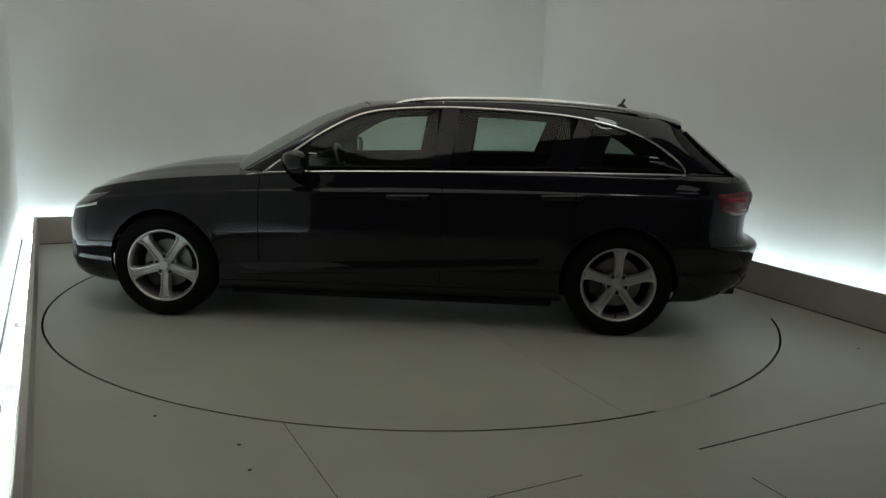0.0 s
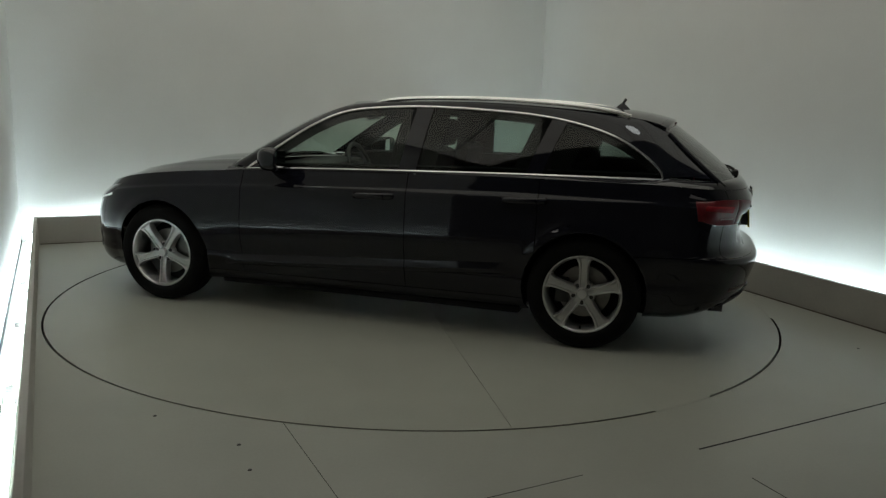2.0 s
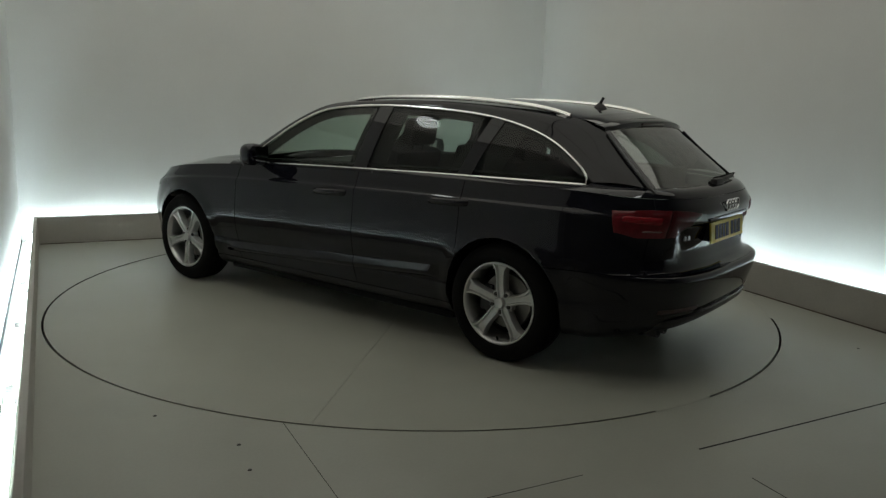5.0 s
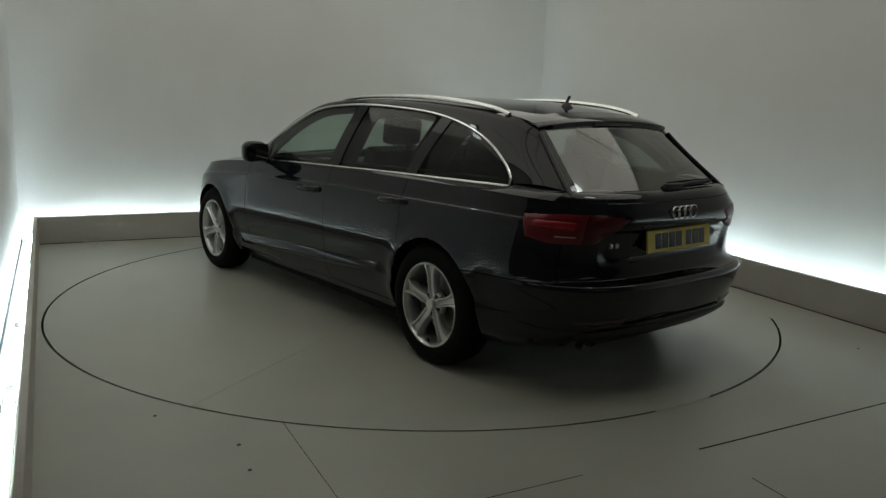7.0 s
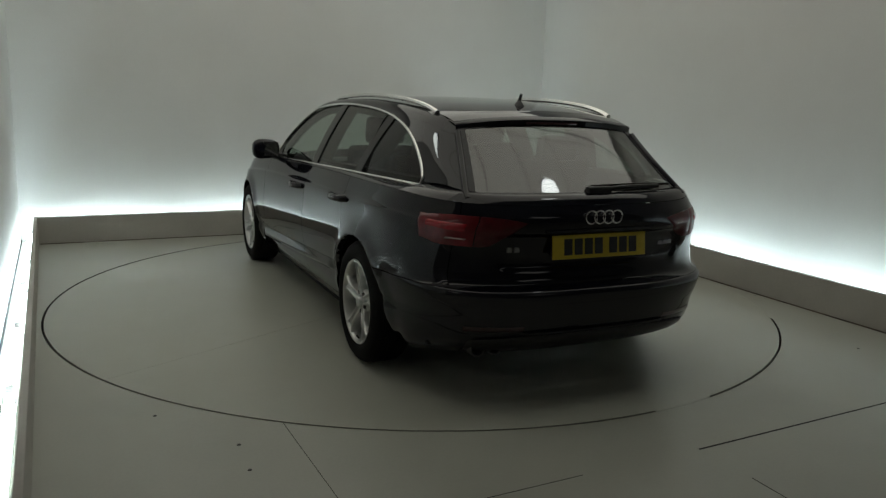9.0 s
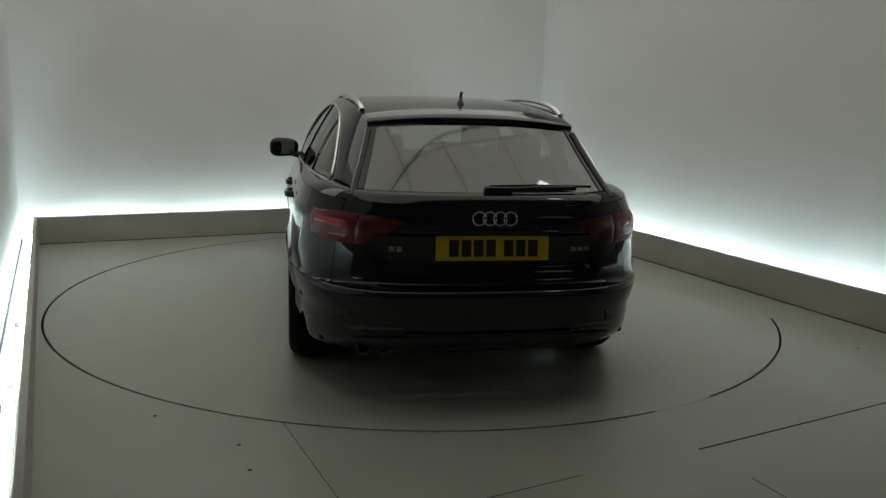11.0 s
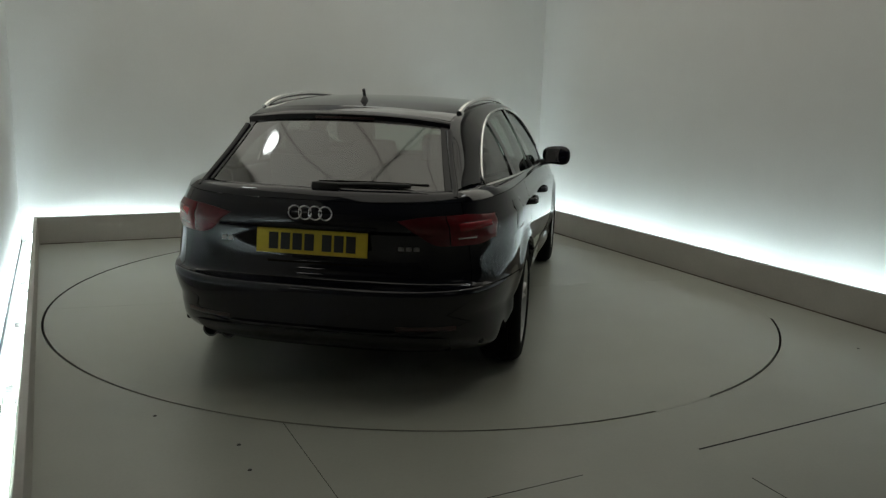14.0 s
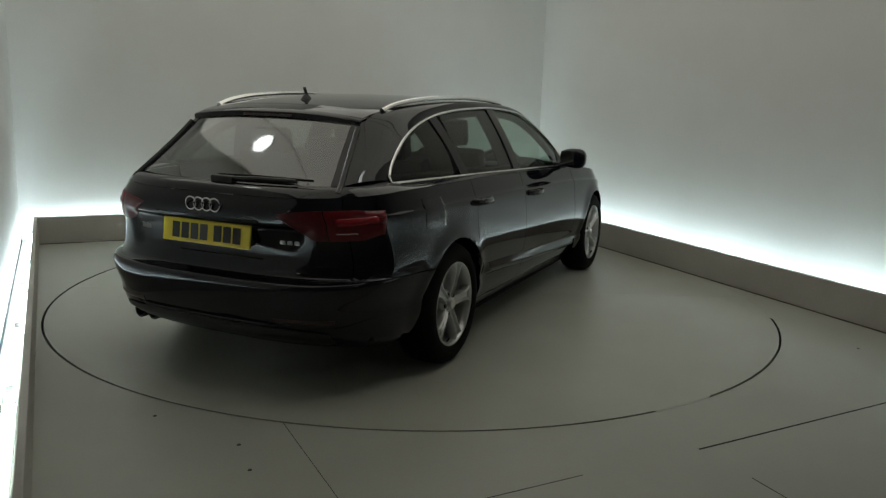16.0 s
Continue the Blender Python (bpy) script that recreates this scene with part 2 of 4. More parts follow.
# floor with a round hole for the turntable
HOLE = RT + 0.007
bm = bmesh.new()
N = 180
inner = [bm.verts.new((HOLE * math.cos(2 * math.pi * k / N), HOLE * math.sin(2 * math.pi * k / N), 0)) for k in range(N)]
mid = [bm.verts.new((3.2 * math.cos(2 * math.pi * k / N), 3.2 * math.sin(2 * math.pi * k / N), 0)) for k in range(N)]
far = []
for k in range(N):
    c, s = math.cos(2 * math.pi * k / N), math.sin(2 * math.pi * k / N)
    q = 14.0 / max(abs(c), abs(s))
    far.append(bm.verts.new((q * c, q * s, 0)))
for k in range(N):
    j = (k + 1) % N
    bm.faces.new((inner[k], inner[j], mid[j], mid[k]))
    bm.faces.new((mid[k], mid[j], far[j], far[k]))
floor = mesh_object("floor", bm, FLOOR, smooth=False)
tagged(floor, "grey-green painted concrete floor with thin joints", "floor", kind="structure")
bm = bmesh.new()
bmesh.ops.create_circle(bm, cap_ends=True, segments=N, radius=HOLE + 0.05)
bmesh.ops.translate(bm, verts=bm.verts, vec=(0, 0, -0.11))
lip = [[(q * math.cos(2 * math.pi * k / N), q * math.sin(2 * math.pi * k / N), z) for k in range(N + 1)] for q, z in ((HOLE, -0.001), (HOLE + 0.001, -0.11))]
grid_faces(bm, lip)
tagged(mesh_object("pit_floor", bm, PIT, smooth=False), "dark pit below the turntable", "pit", kind="structure")


def floor_joint(x0, y0, x1, y1, w):
    """A shallow dark filler strip in a joint of the floor."""
    a, b = Vector((x0, y0, 0)), Vector((x1, y1, 0))
    t = (b - a).normalized()
    n = Vector((-t.y, t.x, 0)) * w / 2
    bm = bmesh.new()
    lo = [a - n, b - n * 0.8, b + n * 0.8, a + n]
    top = [bm.verts.new(p + Vector((0, 0, 0.0012))) for p in lo]
    bot = [bm.verts.new(p + Vector((0, 0, -0.004))) for p in lo]
    bm.faces.new(top)
    for i in range(4):
        bm.faces.new((top[i], bot[i], bot[(i + 1) % 4], top[(i + 1) % 4]))
    part("floor_joint", bm, PIT, floor, "dark joint between floor plates", smooth=False)


floor_joint(1.183, -2.592, 2.956, -1.70, 0.009)
floor_joint(0.204, -3.055, 0.648, -2.837, 0.003)
floor_joint(-0.563, -2.408, -0.252, -3.064, 0.0022)
floor_joint(1.303, -2.839, 1.435, -3.152, 0.003)
for x, y in ((-0.704, -2.627), (-0.614, -2.842), (-1.129, -2.354), (2.65, -1.158), (2.57, 0.134)):
    bm = bmesh.new()
    lathe(bm, [(0.0001, 0.002), (0.007, 0.002), (0.009, 0.0)], 12)
    bmesh.ops.transform(bm, matrix=Matrix.Rotation(radians(90), 4, "X"), verts=bm.verts)
    b = part("bolt", bm, STEEL, floor, "dark bolt head in the floor")
    b.location = (x, y, 0.001)

# added floor-coloured arcs hide the turntable groove where the lighting leaves it faint
for a0, a1 in ((-63.0, -54.0), (-12.0, 84.0)):
    bm = bmesh.new()
    grid_faces(bm, [[(q * math.cos(radians(a)), q * math.sin(radians(a)), z) for a in np.linspace(a0, a1, 60)] for q, z in ((RT - 0.0066, -0.004), (RT - 0.0076, 0.0008), (HOLE + 0.0006, 0.0008), (HOLE - 0.0004, -0.004))])
    part("groove_cover", bm, FLOOR, floor, "added floor-coloured strip where light fades the groove", smooth=False)

# turntable: two half plates with a seam between them
turntable = new("turntable")
tagged(turntable, "round grey-green turntable plate flush with the floor", "turntable")
SEAM = radians(118.7)
for side in (0, 1):
    bm = bmesh.new()
    pts = []
    for k in range(91):
        a = SEAM + side * math.pi + math.pi * k / 90
        pts.append(Vector(((RT - 0.007) * math.cos(a), (RT - 0.007) * math.sin(a), 0)))
    nrm = Vector((math.cos(SEAM + side * math.pi + math.pi / 2), math.sin(SEAM + side * math.pi + math.pi / 2), 0)) * 0.0012
    top = [bm.verts.new(p + nrm) for p in pts]
    bot = [bm.verts.new(p + nrm + Vector((0, 0, -0.03))) for p in pts]
    bm.faces.new(top)
    bm.faces.new(bot[::-1])
    for i in range(91):
        j = (i + 1) % 91
        bm.faces.new((top[i], bot[i], bot[j], top[j]))
    part("plate", bm, DISC, turntable, smooth=False)

# hall around and above the booth
HZ = 5.2
for nm, a, b, o in (("wall_hall_front", (-9, -10), (9, -10), (0, -1)), ("wall_hall_left", (-9, -10), (-9, 7), (-1, 0)), ("wall_hall_right", (9, -10), (9, 7), (1, 0)), ("wall_hall_back", (-9, 7), (9, 7), (0, 1))):
    wall_between(nm, Vector((*a, 0)), Vector((*b, 0)), Vector((*o, 0)), 0, HZ, 0.2, HALL, "plain wall of the hall around the booth", "wall")
bm = bmesh.new()
box(bm, -9, 9, -10, 7, HZ, HZ + 0.15)
tagged(mesh_object("ceiling", bm, HALL, smooth=False), "dark plain hall ceiling", "ceiling", kind="structure")
# lit canopy of cloth panels over the booth, with joints and a curved beam
BOOTH = Matrix.Rotation(radians(27), 4, "Z")
bm = bmesh.new()
for i in range(-3, 4):
    for j in range(-2, 2):
        box(bm, i * 0.74 - 0.357, i * 0.74 + 0.357, j * 1.35 + 0.012, j * 1.35 + 1.338, 3.30, 3.32)
bmesh.ops.transform(bm, matrix=BOOTH, verts=bm.verts)
tagged(mesh_object("ceiling_canopy", bm, CANOPY, smooth=False), "softly glowing cloth ceiling panels over the booth", "ceiling", kind="structure")
# added unseen backing: catches the panels' glow so their joints look less dark
bm = bmesh.new()
box(bm, -2.65, 2.65, -2.75, 2.75, 3.36, 3.40)
bmesh.ops.transform(bm, matrix=BOOTH, verts=bm.verts)
tagged(mesh_object("canopy_backing", bm, KERB, smooth=False), "added grey backing that lightens the canopy joints", "ceiling", kind="structure")
bm = bmesh.new()
tube(bm, spline([(-2.5, -1.95, 3.25), (-0.9, -1.35, 3.24), (0.3, -1.15, 3.24), (2.5, -1.3, 3.25)], 24), 0.016, 8)
bmesh.ops.transform(bm, matrix=BOOTH, verts=bm.verts)
tagged(mesh_object("ceiling_beam", bm, STEEL), "dark curved steel beam under the canopy", "beam", kind="structure")

# housings of the round lamps and of the added hall fill lamps


def lamp_housing(x, y, z, sx, sy, round_one, label):
    root = new("ceiling_lamp")
    root.location = (x, y, z)
    bm = bmesh.new()
    if round_one:
        lathe(bm, [(0.0001, 0.10), (sx * 0.35, 0.10), (sx * 0.55, 0.01), (sx * 0.56, 0.012), (sx * 0.37, 0.115), (0.0001, 0.115)], 32)
        bmesh.ops.transform(bm, matrix=Matrix.Rotation(radians(90), 4, "X"), verts=bm.verts)
    else:
        box(bm, -sx / 2 - 0.02, sx / 2 + 0.02, -sy / 2 - 0.02, sy / 2 + 0.02, 0.02, 0.10, 0.01)
    part("housing", bm, LAMP_BODY, root)
    bm = bmesh.new()
    tube(bm, [(0, 0, 0.09), (0, 0, (3.30 if round_one else 5.20) - z)], 0.008, 8)
    part("hanger", bm, STEEL, root)
    tagged(root, label, "lamp")


lamp_housing(-1.9, -0.8, 3.10, 0.30, 0.30, True, "round dark lamp hanging under the glowing canopy")
lamp_housing(1.6, -1.7, 3.10, 0.30, 0.30, True, "round dark lamp hanging under the glowing canopy")
lamp_housing(-6.0, -8.3, 4.9, 2.4, 1.2, False, "added flat rectangular fill lamp hanging from the hall ceiling")
lamp_housing(5.5, -7.0, 4.9, 2.4, 1.2, False, "added flat rectangular fill lamp hanging from the hall ceiling")

# ---- the car: x forward, y to its left, z up, origin on the floor between the axles ----
car = new("estate_car")
tagged(car, "glossy black estate car with silver roof rails on the turntable", "car")

Z_LOW = curve_of([(2.4, 0.175), (1.9, 0.165), (1.0, 0.168), (-1.0, 0.178), (-1.7, 0.20), (-2.0, 0.215), (-2.4, 0.23)])
Z_SHOULDER = curve_of([(2.4, 0.66), (2.25, 0.69), (2.0, 0.765), (1.7, 0.825), (1.3, 0.872), (0.9, 0.902), (0.4, 0.925), (-0.3, 0.948), (-1.0, 0.962), (-1.7, 0.965), (-2.1, 0.945), (-2.4, 0.93)])
WIDTH = curve_of([(0, 0.775), (0.05, 0.822), (0.14, 0.853), (0.235, 0.874), (0.275, 0.870), (0.36, 0.887), (0.46, 0.900), (0.53, 0.9035), (0.60, 0.901), (0.70, 0.894), (0.79, 0.888), (0.86, 0.883), (0.885, 0.868), (0.93, 0.856), (1.0, 0.835)])
TAPER = curve_of([(2.4, 0.975), (1.8, 1.0), (1.3, 1.012), (0.6, 1.008), (-0.2, 1.0), (-1.0, 1.0), (-1.6, 0.988), (-2.1, 0.962), (-2.4, 0.955)])
NOSE = curve_of([(0, 0.0), (0.12, 0.035), (0.35, 0.03), (0.6, 0.03), (0.8, 0.0), (1.0, -0.09)])
TAIL = curve_of([(0, -0.11), (0.06, -0.045), (0.14, 0.02), (0.20, 0.035), (0.25, 0.048), (0.36, 0.072), (0.44, 0.082), (0.472, 0.07), (0.492, 0.004), (0.56, -0.014), (0.66, -0.01), (0.78, 0.008), (0.9, 0.022), (1.0, -0.01)])
XF, XR = 2.245, -2.29
ARCH = ((1.404, 0.325, 0.352), (-1.404, 0.325, 0.355))


def smooth01(t):
    t = min(max(t, 0), 1)
    return t * t * (3 - 2 * t)


def reference_outline():
    """Half plan of the body: rounded nose, straight flank, rounded tail; y runs from 0 to 1."""
    pts = []
    for k in range(1201):
        f = k / 1200 * math.pi / 2
        pts.append((1.30 + (XF - 1.30) * math.cos(f) ** (2 / 2.75), math.sin(f) ** (2 / 2.75)))
    pts += [(x, 1.0) for x in np.linspace(1.295, -1.545, 1200)]
    for k in range(1201):
        f = (1 - k / 1200) * math.pi / 2
        pts.append((-1.55 + (XR + 1.55) * math.cos(f) ** (2 / 3.2), math.sin(f) ** (2 / 3.2)))
    p = np.array(pts)
    d = np.hypot(np.diff(p[:, 0]), 0.9 * np.diff(p[:, 1]))
    return np.concatenate([[0], np.cumsum(d)]), p


REF_S, REF_P = reference_outline()
S_END = float(REF_S[-1])


def ring(s, v, push=0.0):
    """A point of the lower body: s metres round from the nose, v from sill (0) to shoulder (1)."""
    x0 = float(np.interp(s, REF_S, REF_P[:, 0]))
    yn = float(np.interp(s, REF_S, REF_P[:, 1]))
    x = x0 + NOSE(v) * smooth01((x0 - 1.25) / 0.95) - TAIL(v) * smooth01((-x0 - 1.75) / 0.5)
    y = yn * WIDTH(v) * TAPER(x0) * (1 - 0.012 * smooth01((v - 0.45) / 0.3) * smooth01((-x0 - 1.45) / 0.6))
    y += yn * smooth01((-x0 - 1.72) / 0.25) * (0.045 * (1 - smooth01(v / 0.24)))
    z = Z_LOW(x0) + (Z_SHOULDER(x0) - Z_LOW(x0)) * v
    if x0 < -2.0:
        # dished field round the number plate
        x += 0.022 * smooth01((0.53 + 0.25 * (v - 0.6) - y) / 0.07) * smooth01((v - 0.56) / 0.05) * (1 - smooth01((v - 0.80) / 0.025))
    for ax, az, ar in ARCH:
        r = math.hypot(x - ax, z - az)
        if abs(x - ax) < 0.55:
            y += yn * 0.016 * math.exp(-((r - ar) / 0.05) ** 2)
    p = Vector((x, y, z))
    if push:
        ds = (ring(min(s + 0.01, S_END), v) - ring(max(s - 0.01, 0), v))
        dv = (ring(s, min(v + 0.01, 1)) - ring(s, max(v - 0.01, 0)))
        p += dv.cross(ds).normalized() * push * (1 if dv.cross(ds).dot(Vector((x * 0.1, y, 0))) > 0 else -1)
    return p


def s_at_x(x):
    return float(np.interp(-x, -REF_P[:, 0], REF_S))


def s_at_tail_y(y):
    m = REF_P[:, 0] < -1.9
    return float(np.interp(-y, -REF_P[m, 1] * 0.85, REF_S[m]))


S_COLS = list(np.linspace(0, S_END, 251))
for x in (1.93, 0.80, -0.32, -1.12):
    k = int(np.argmin([abs(s - s_at_x(x)) for s in S_COLS]))
    S_COLS[k] = s_at_x(x)
V_ROWS = sorted(set([0, 0.03, 0.06, 0.1, 0.14, 0.18, 0.22, 0.25, 0.28, 0.31, 0.35, 0.39, 0.43, 0.445, 0.465, 0.478, 0.49, 0.51, 0.54, 0.57, 0.59, 0.61, 0.63, 0.65, 0.69, 0.73, 0.76, 0.785, 0.80, 0.812, 0.825, 0.84, 0.855, 0.865, 0.875, 0.885, 0.90, 0.915, 0.94, 0.965, 0.985, 1.0]))


def panel_of(x0, yn, v):
    if x0 > 1.93 or (x0 > 1.5 and v < 0.45):
        return "front_bumper"
    if x0 < -1.5 and v < 0.478:
        return "rear_bumper"
    if x0 < -2.05 and yn < 0.82:
        return "tailgate"
    if v < 0.1 and -1.3 < x0 < 1.3:
        return "sill"
    if x0 > 0.80:
        return "front_wing"
    if x0 > -0.32:
        return "front_door"
    if x0 > -1.12:
        return "rear_door"
    return "rear_wing"


def arch_snap(p):
    for ax, az, ar in ARCH:
        dx, dz = p.x - ax, p.z - az
        r = math.hypot(dx, dz)
        if r < ar and dz < 0.02:
            return Vector((ax + math.copysign(math.sqrt(ar * ar - dz * dz), dx), p.y, p.z)), True
        if r < ar:
            k = ar / max(r, 1e-6)
            return Vector((ax + dx * k, p.y, az + dz * k)), True
    return p, False


PANELS = {}


def body_panels():
    """The lower body as separate panels, wheel arches cut out, edges turned inwards."""
    pts = [[ring(s, v) for s in S_COLS] for v in V_ROWS]
    cells = {}
    for j in range(len(V_ROWS) - 1):
        for i in range(len(S_COLS) - 1):
            q = [pts[j][i], pts[j][i + 1], pts[j + 1][i + 1], pts[j + 1][i]]
            ins = [arch_snap(p) for p in q]
            if all(a[1] for a in ins):
                continue
            sm = (S_COLS[i] + S_COLS[i + 1]) / 2
            x0, yn = float(np.interp(sm, REF_S, REF_P[:, 0])), float(np.interp(sm, REF_S, REF_P[:, 1]))
            vm = (V_ROWS[j] + V_ROWS[j + 1]) / 2
            cells.setdefault(panel_of(x0, yn, vm), []).append([tuple(a[0]) for a in ins])
    whole = ("front_bumper", "rear_bumper", "tailgate")
    for name, quads in cells.items():
        for side in ((0,) if name in whole else (1, -1)):
            bm = bmesh.new()
            known = {}

            def vert(p):
                k = tuple(round(c, 5) for c in p)
                if k not in known:
                    known[k] = bm.verts.new(p)
                return known[k]
            for sg in ((1, -1) if side == 0 else (side,)):
                for q in quads:
                    vs = []
                    for p in q:
                        w = vert((p[0], p[1] * sg if abs(p[1]) > 2e-3 else 0.0, p[2]))
                        if w not in vs:
                            vs.append(w)
                    if len(vs) > 2:
                        try:
                            bm.faces.new(vs if sg > 0 else vs[::-1])
                        except ValueError:
                            pass
            bmesh.ops.recalc_face_normals(bm, faces=bm.faces)
            edge = [e for e in bm.edges if e.is_boundary]
            pull = {}
            for e in edge:
                f = e.link_faces[0]
                c = f.calc_center_median()
                for v in e.verts:
                    pull.setdefault(v, []).append((c - v.co).normalized())
            for v, ds in pull.items():
                d = sum(ds, Vector())
                if d.length > 1e-6:
                    v.co += d.normalized() * 0.0022
            r = bmesh.ops.extrude_edge_only(bm, edges=edge)
            for v in r["geom"]:
                if isinstance(v, bmesh.types.BMVert):
                    n = Vector((v.co.x * 0.25, v.co.y * 1.4, 0.02))
                    if abs(v.co.x) < 1.9:
                        n = Vector((0, v.co.y, 0))
                    v.co -= n.normalized() * 0.03
            PANELS[(name, side)] = part(name, bm, PAINT, car, sharp=50)


body_panels()


def patch(name, s_of, v_lo, v_hi, mat, push, label="", n=24, m=8, thick=0.006, sides=(1, -1), parent=None):
    """A raised plate on the lower body. s_of(c, r): place round the body; v from v_lo(c) to v_hi(c)."""
    made = []
    for sg in sides:
        bm = bmesh.new()
        rows, back = [], []
        for j in range(m + 1):
            r = j / m
            row = []
            for i in range(n + 1):
                c = i / n
                edge = min(c, 1 - c, r, 1 - r)
                p = ring(s_of(c, r), v_lo(c) + (v_hi(c) - v_lo(c)) * r, push * min(1, 0.35 + edge * 12))
                row.append((p.x, p.y * sg, p.z))
            rows.append(row)
        vs = grid_faces(bm, rows)
        border = vs[0] + [r[-1] for r in vs[1:]] + vs[-1][-2::-1] + [r[0] for r in vs[-2:0:-1]]
        low = [bm.verts.new(v.co - Vector((v.co.x * 0.5, v.co.y, 0)).normalized() * (thick + push)) for v in border]
        for i in range(len(border)):
            j = (i + 1) % len(border)
            bm.faces.new((border[i], low[i], low[j], border[j]))
        made.append(part(name, bm, mat, parent or car, label, sharp=60))
    return made


# tail lamps: red outer lens on the wing, darker lens on the tailgate
S1, S2, S3 = s_at_x(-1.97), s_at_tail_y(0.62), s_at_tail_y(0.41)
outer = patch("tail_lamp", lambda c, r: S1 + (S2 - S1) * c + (1 - c) * 0.03 * (1 - r), lambda c: 0.762 - 0.027 * smooth01(c * 2.2), lambda c: 0.905 + 0.02 * smooth01(c * 1.5), RED, 0.006, "red tail lamp lens")
patch("tail_lamp", lambda c, r: S2 + 0.006 + (S3 - S2 + (1 - r) * -0.10) * c, lambda c: 0.735 + 0.05 * c ** 3, lambda c: 0.925 - 0.03 * c ** 2, RED_DARK, 0.006, "dark red lens on the tailgate", n=14)
for o, sg in zip(outer, (1, -1)):
    patch("lamp_core", lambda c, r: S1 + 0.05 + (S2 - S1 - 0.09) * c, lambda c: 0.835 - 0.02 * c, lambda c: 0.885, RED_CORE, 0.009, "brighter red lamp band", n=14, m=3, sides=(sg,), parent=o)
    patch("lamp_strip", lambda c, r: S1 + 0.16 + (S2 - S1 - 0.19) * c, lambda c: 0.772, lambda c: 0.79, CLEAR_LENS, 0.010, "pale reversing strip", n=10, m=2, sides=(sg,), parent=o)
# head lamps, grille and intakes
H1, H2 = s_at_x(1.80), s_at_x(2.20)
patch("headlamp", lambda c, r: H2 + (H1 - H2) * c * (0.65 + 0.35 * r), lambda c: 0.74 + 0.05 * c, lambda c: 0.94 - 0.02 * c, HEAD_LENS, 0.006, "clear headlamp lens", n=16)
patch("lamp_strip", lambda c, r: H2 + 0.03 + (H1 - H2 - 0.10) * c, lambda c: 0.765 + 0.04 * c, lambda c: 0.795 + 0.04 * c, CHROME, 0.009, "bright strip under the headlamp", n=14, m=2)
patch("grille", lambda c, r: 0.0 + 0.36 * c, lambda c: 0.18 + 0.12 * c, lambda c: 0.93, PLASTIC, 0.005, "black radiator grille", n=12)
patch("intake", lambda c, r: 0.46 + 0.26 * c, lambda c: 0.18, lambda c: 0.42, PLASTIC, 0.005, "black air intake", n=8)
# bumper reflectors
T1, T2 = s_at_tail_y(0.66), s_at_tail_y(0.40)
patch("reflector", lambda c, r: T1 + (T2 - T1) * c, lambda c: 0.20, lambda c: 0.232, DIM_RED, 0.005, "slim red bumper reflector", n=8, m=2)
# sloping ledge low on the doors, rising towards the rear
L1, L2 = s_at_x(0.93), s_at_x(-0.99)
for sg in (1, -1):
    for name, c0, c1 in (("front_door", 0.0, 0.65), ("rear_door", 0.653, 1.0)):
        bm = bmesh.new()
        rows = []
        for v_off, out in ((0.062, 0.0005), (0.045, 0.006), (0.02, 0.015), (0.004, 0.020), (-0.004, 0.018), (-0.03, 0.004), (-0.036, -0.004)):
            row = []
            for i in range(37):
                c = c0 + (c1 - c0) * i / 36
                fade = smooth01(c / 0.06) * smooth01((1 - c) / 0.05)
                p = ring(L1 + (L2 - L1) * c, 0.193 + 0.115 * c + v_off, max(out, 0) * fade + 0.0006)
                row.append((p.x, (p.y + min(out, 0)) * sg, p.z))
            rows.append(row)
        grid_faces(bm, rows)
        part("door_ledge", bm, PAINT, PANELS[(name, sg)], "body-coloured ledge along the door", sharp=60)


def wide_patch(name, y_half, v_lo, v_hi, mat, push, label, parent):
    """A raised plate right across the tail."""
    s0 = s_at_tail_y(y_half)
    bm = bmesh.new()
    rows = []
    for j, out in enumerate((-0.01, push * 0.7, push, push, push, push * 0.7, -0.01)):
        r = min(max((j - 1) / 4, 0), 1)
        row = []
        for i in range(49):
            u = 1 - 2 * i / 48
            e = min(1, (1 - abs(u)) * 14)
            p = ring(s0 + (S_END - s0) * (1 - abs(u)), v_lo(abs(u)) + (v_hi(abs(u)) - v_lo(abs(u))) * r)
            row.append((p.x - (out if out < 0 else out * e - 0.004 * (1 - e)), p.y * (1 if u >= 0 else -1), p.z))
        rows.append(row)
    grid_faces(bm, rows)
    return part(name, bm, mat, parent, label, sharp=50)


bumper = PANELS[("rear_bumper", 0)]
wide_patch("bumper_insert", 0.64, lambda u: 0.035, lambda u: 0.165 - 0.03 * u ** 4, PLASTIC, 0.012, "black plastic lower bumper insert", bumper)
wide_patch("bumper_lip", 0.42, lambda u: 0.170, lambda u: 0.192, PAINT, 0.014, "narrow ridge across the bumper", bumper)

SH = [ring(s, 1.0) for s in S_COLS]
SHX = np.array([p.x for p in SH])
SHY = np.array([p.y for p in SH])
SHZ = np.array([p.z for p in SH])
mid = (np.array(S_COLS) > s_at_x(2.0)) & (np.array(S_COLS) < s_at_x(-2.2))


def shoulder(x):
    return Vector((x, float(np.interp(-x, -SHX[mid], SHY[mid])), float(np.interp(-x, -SHX[mid], SHZ[mid]))))


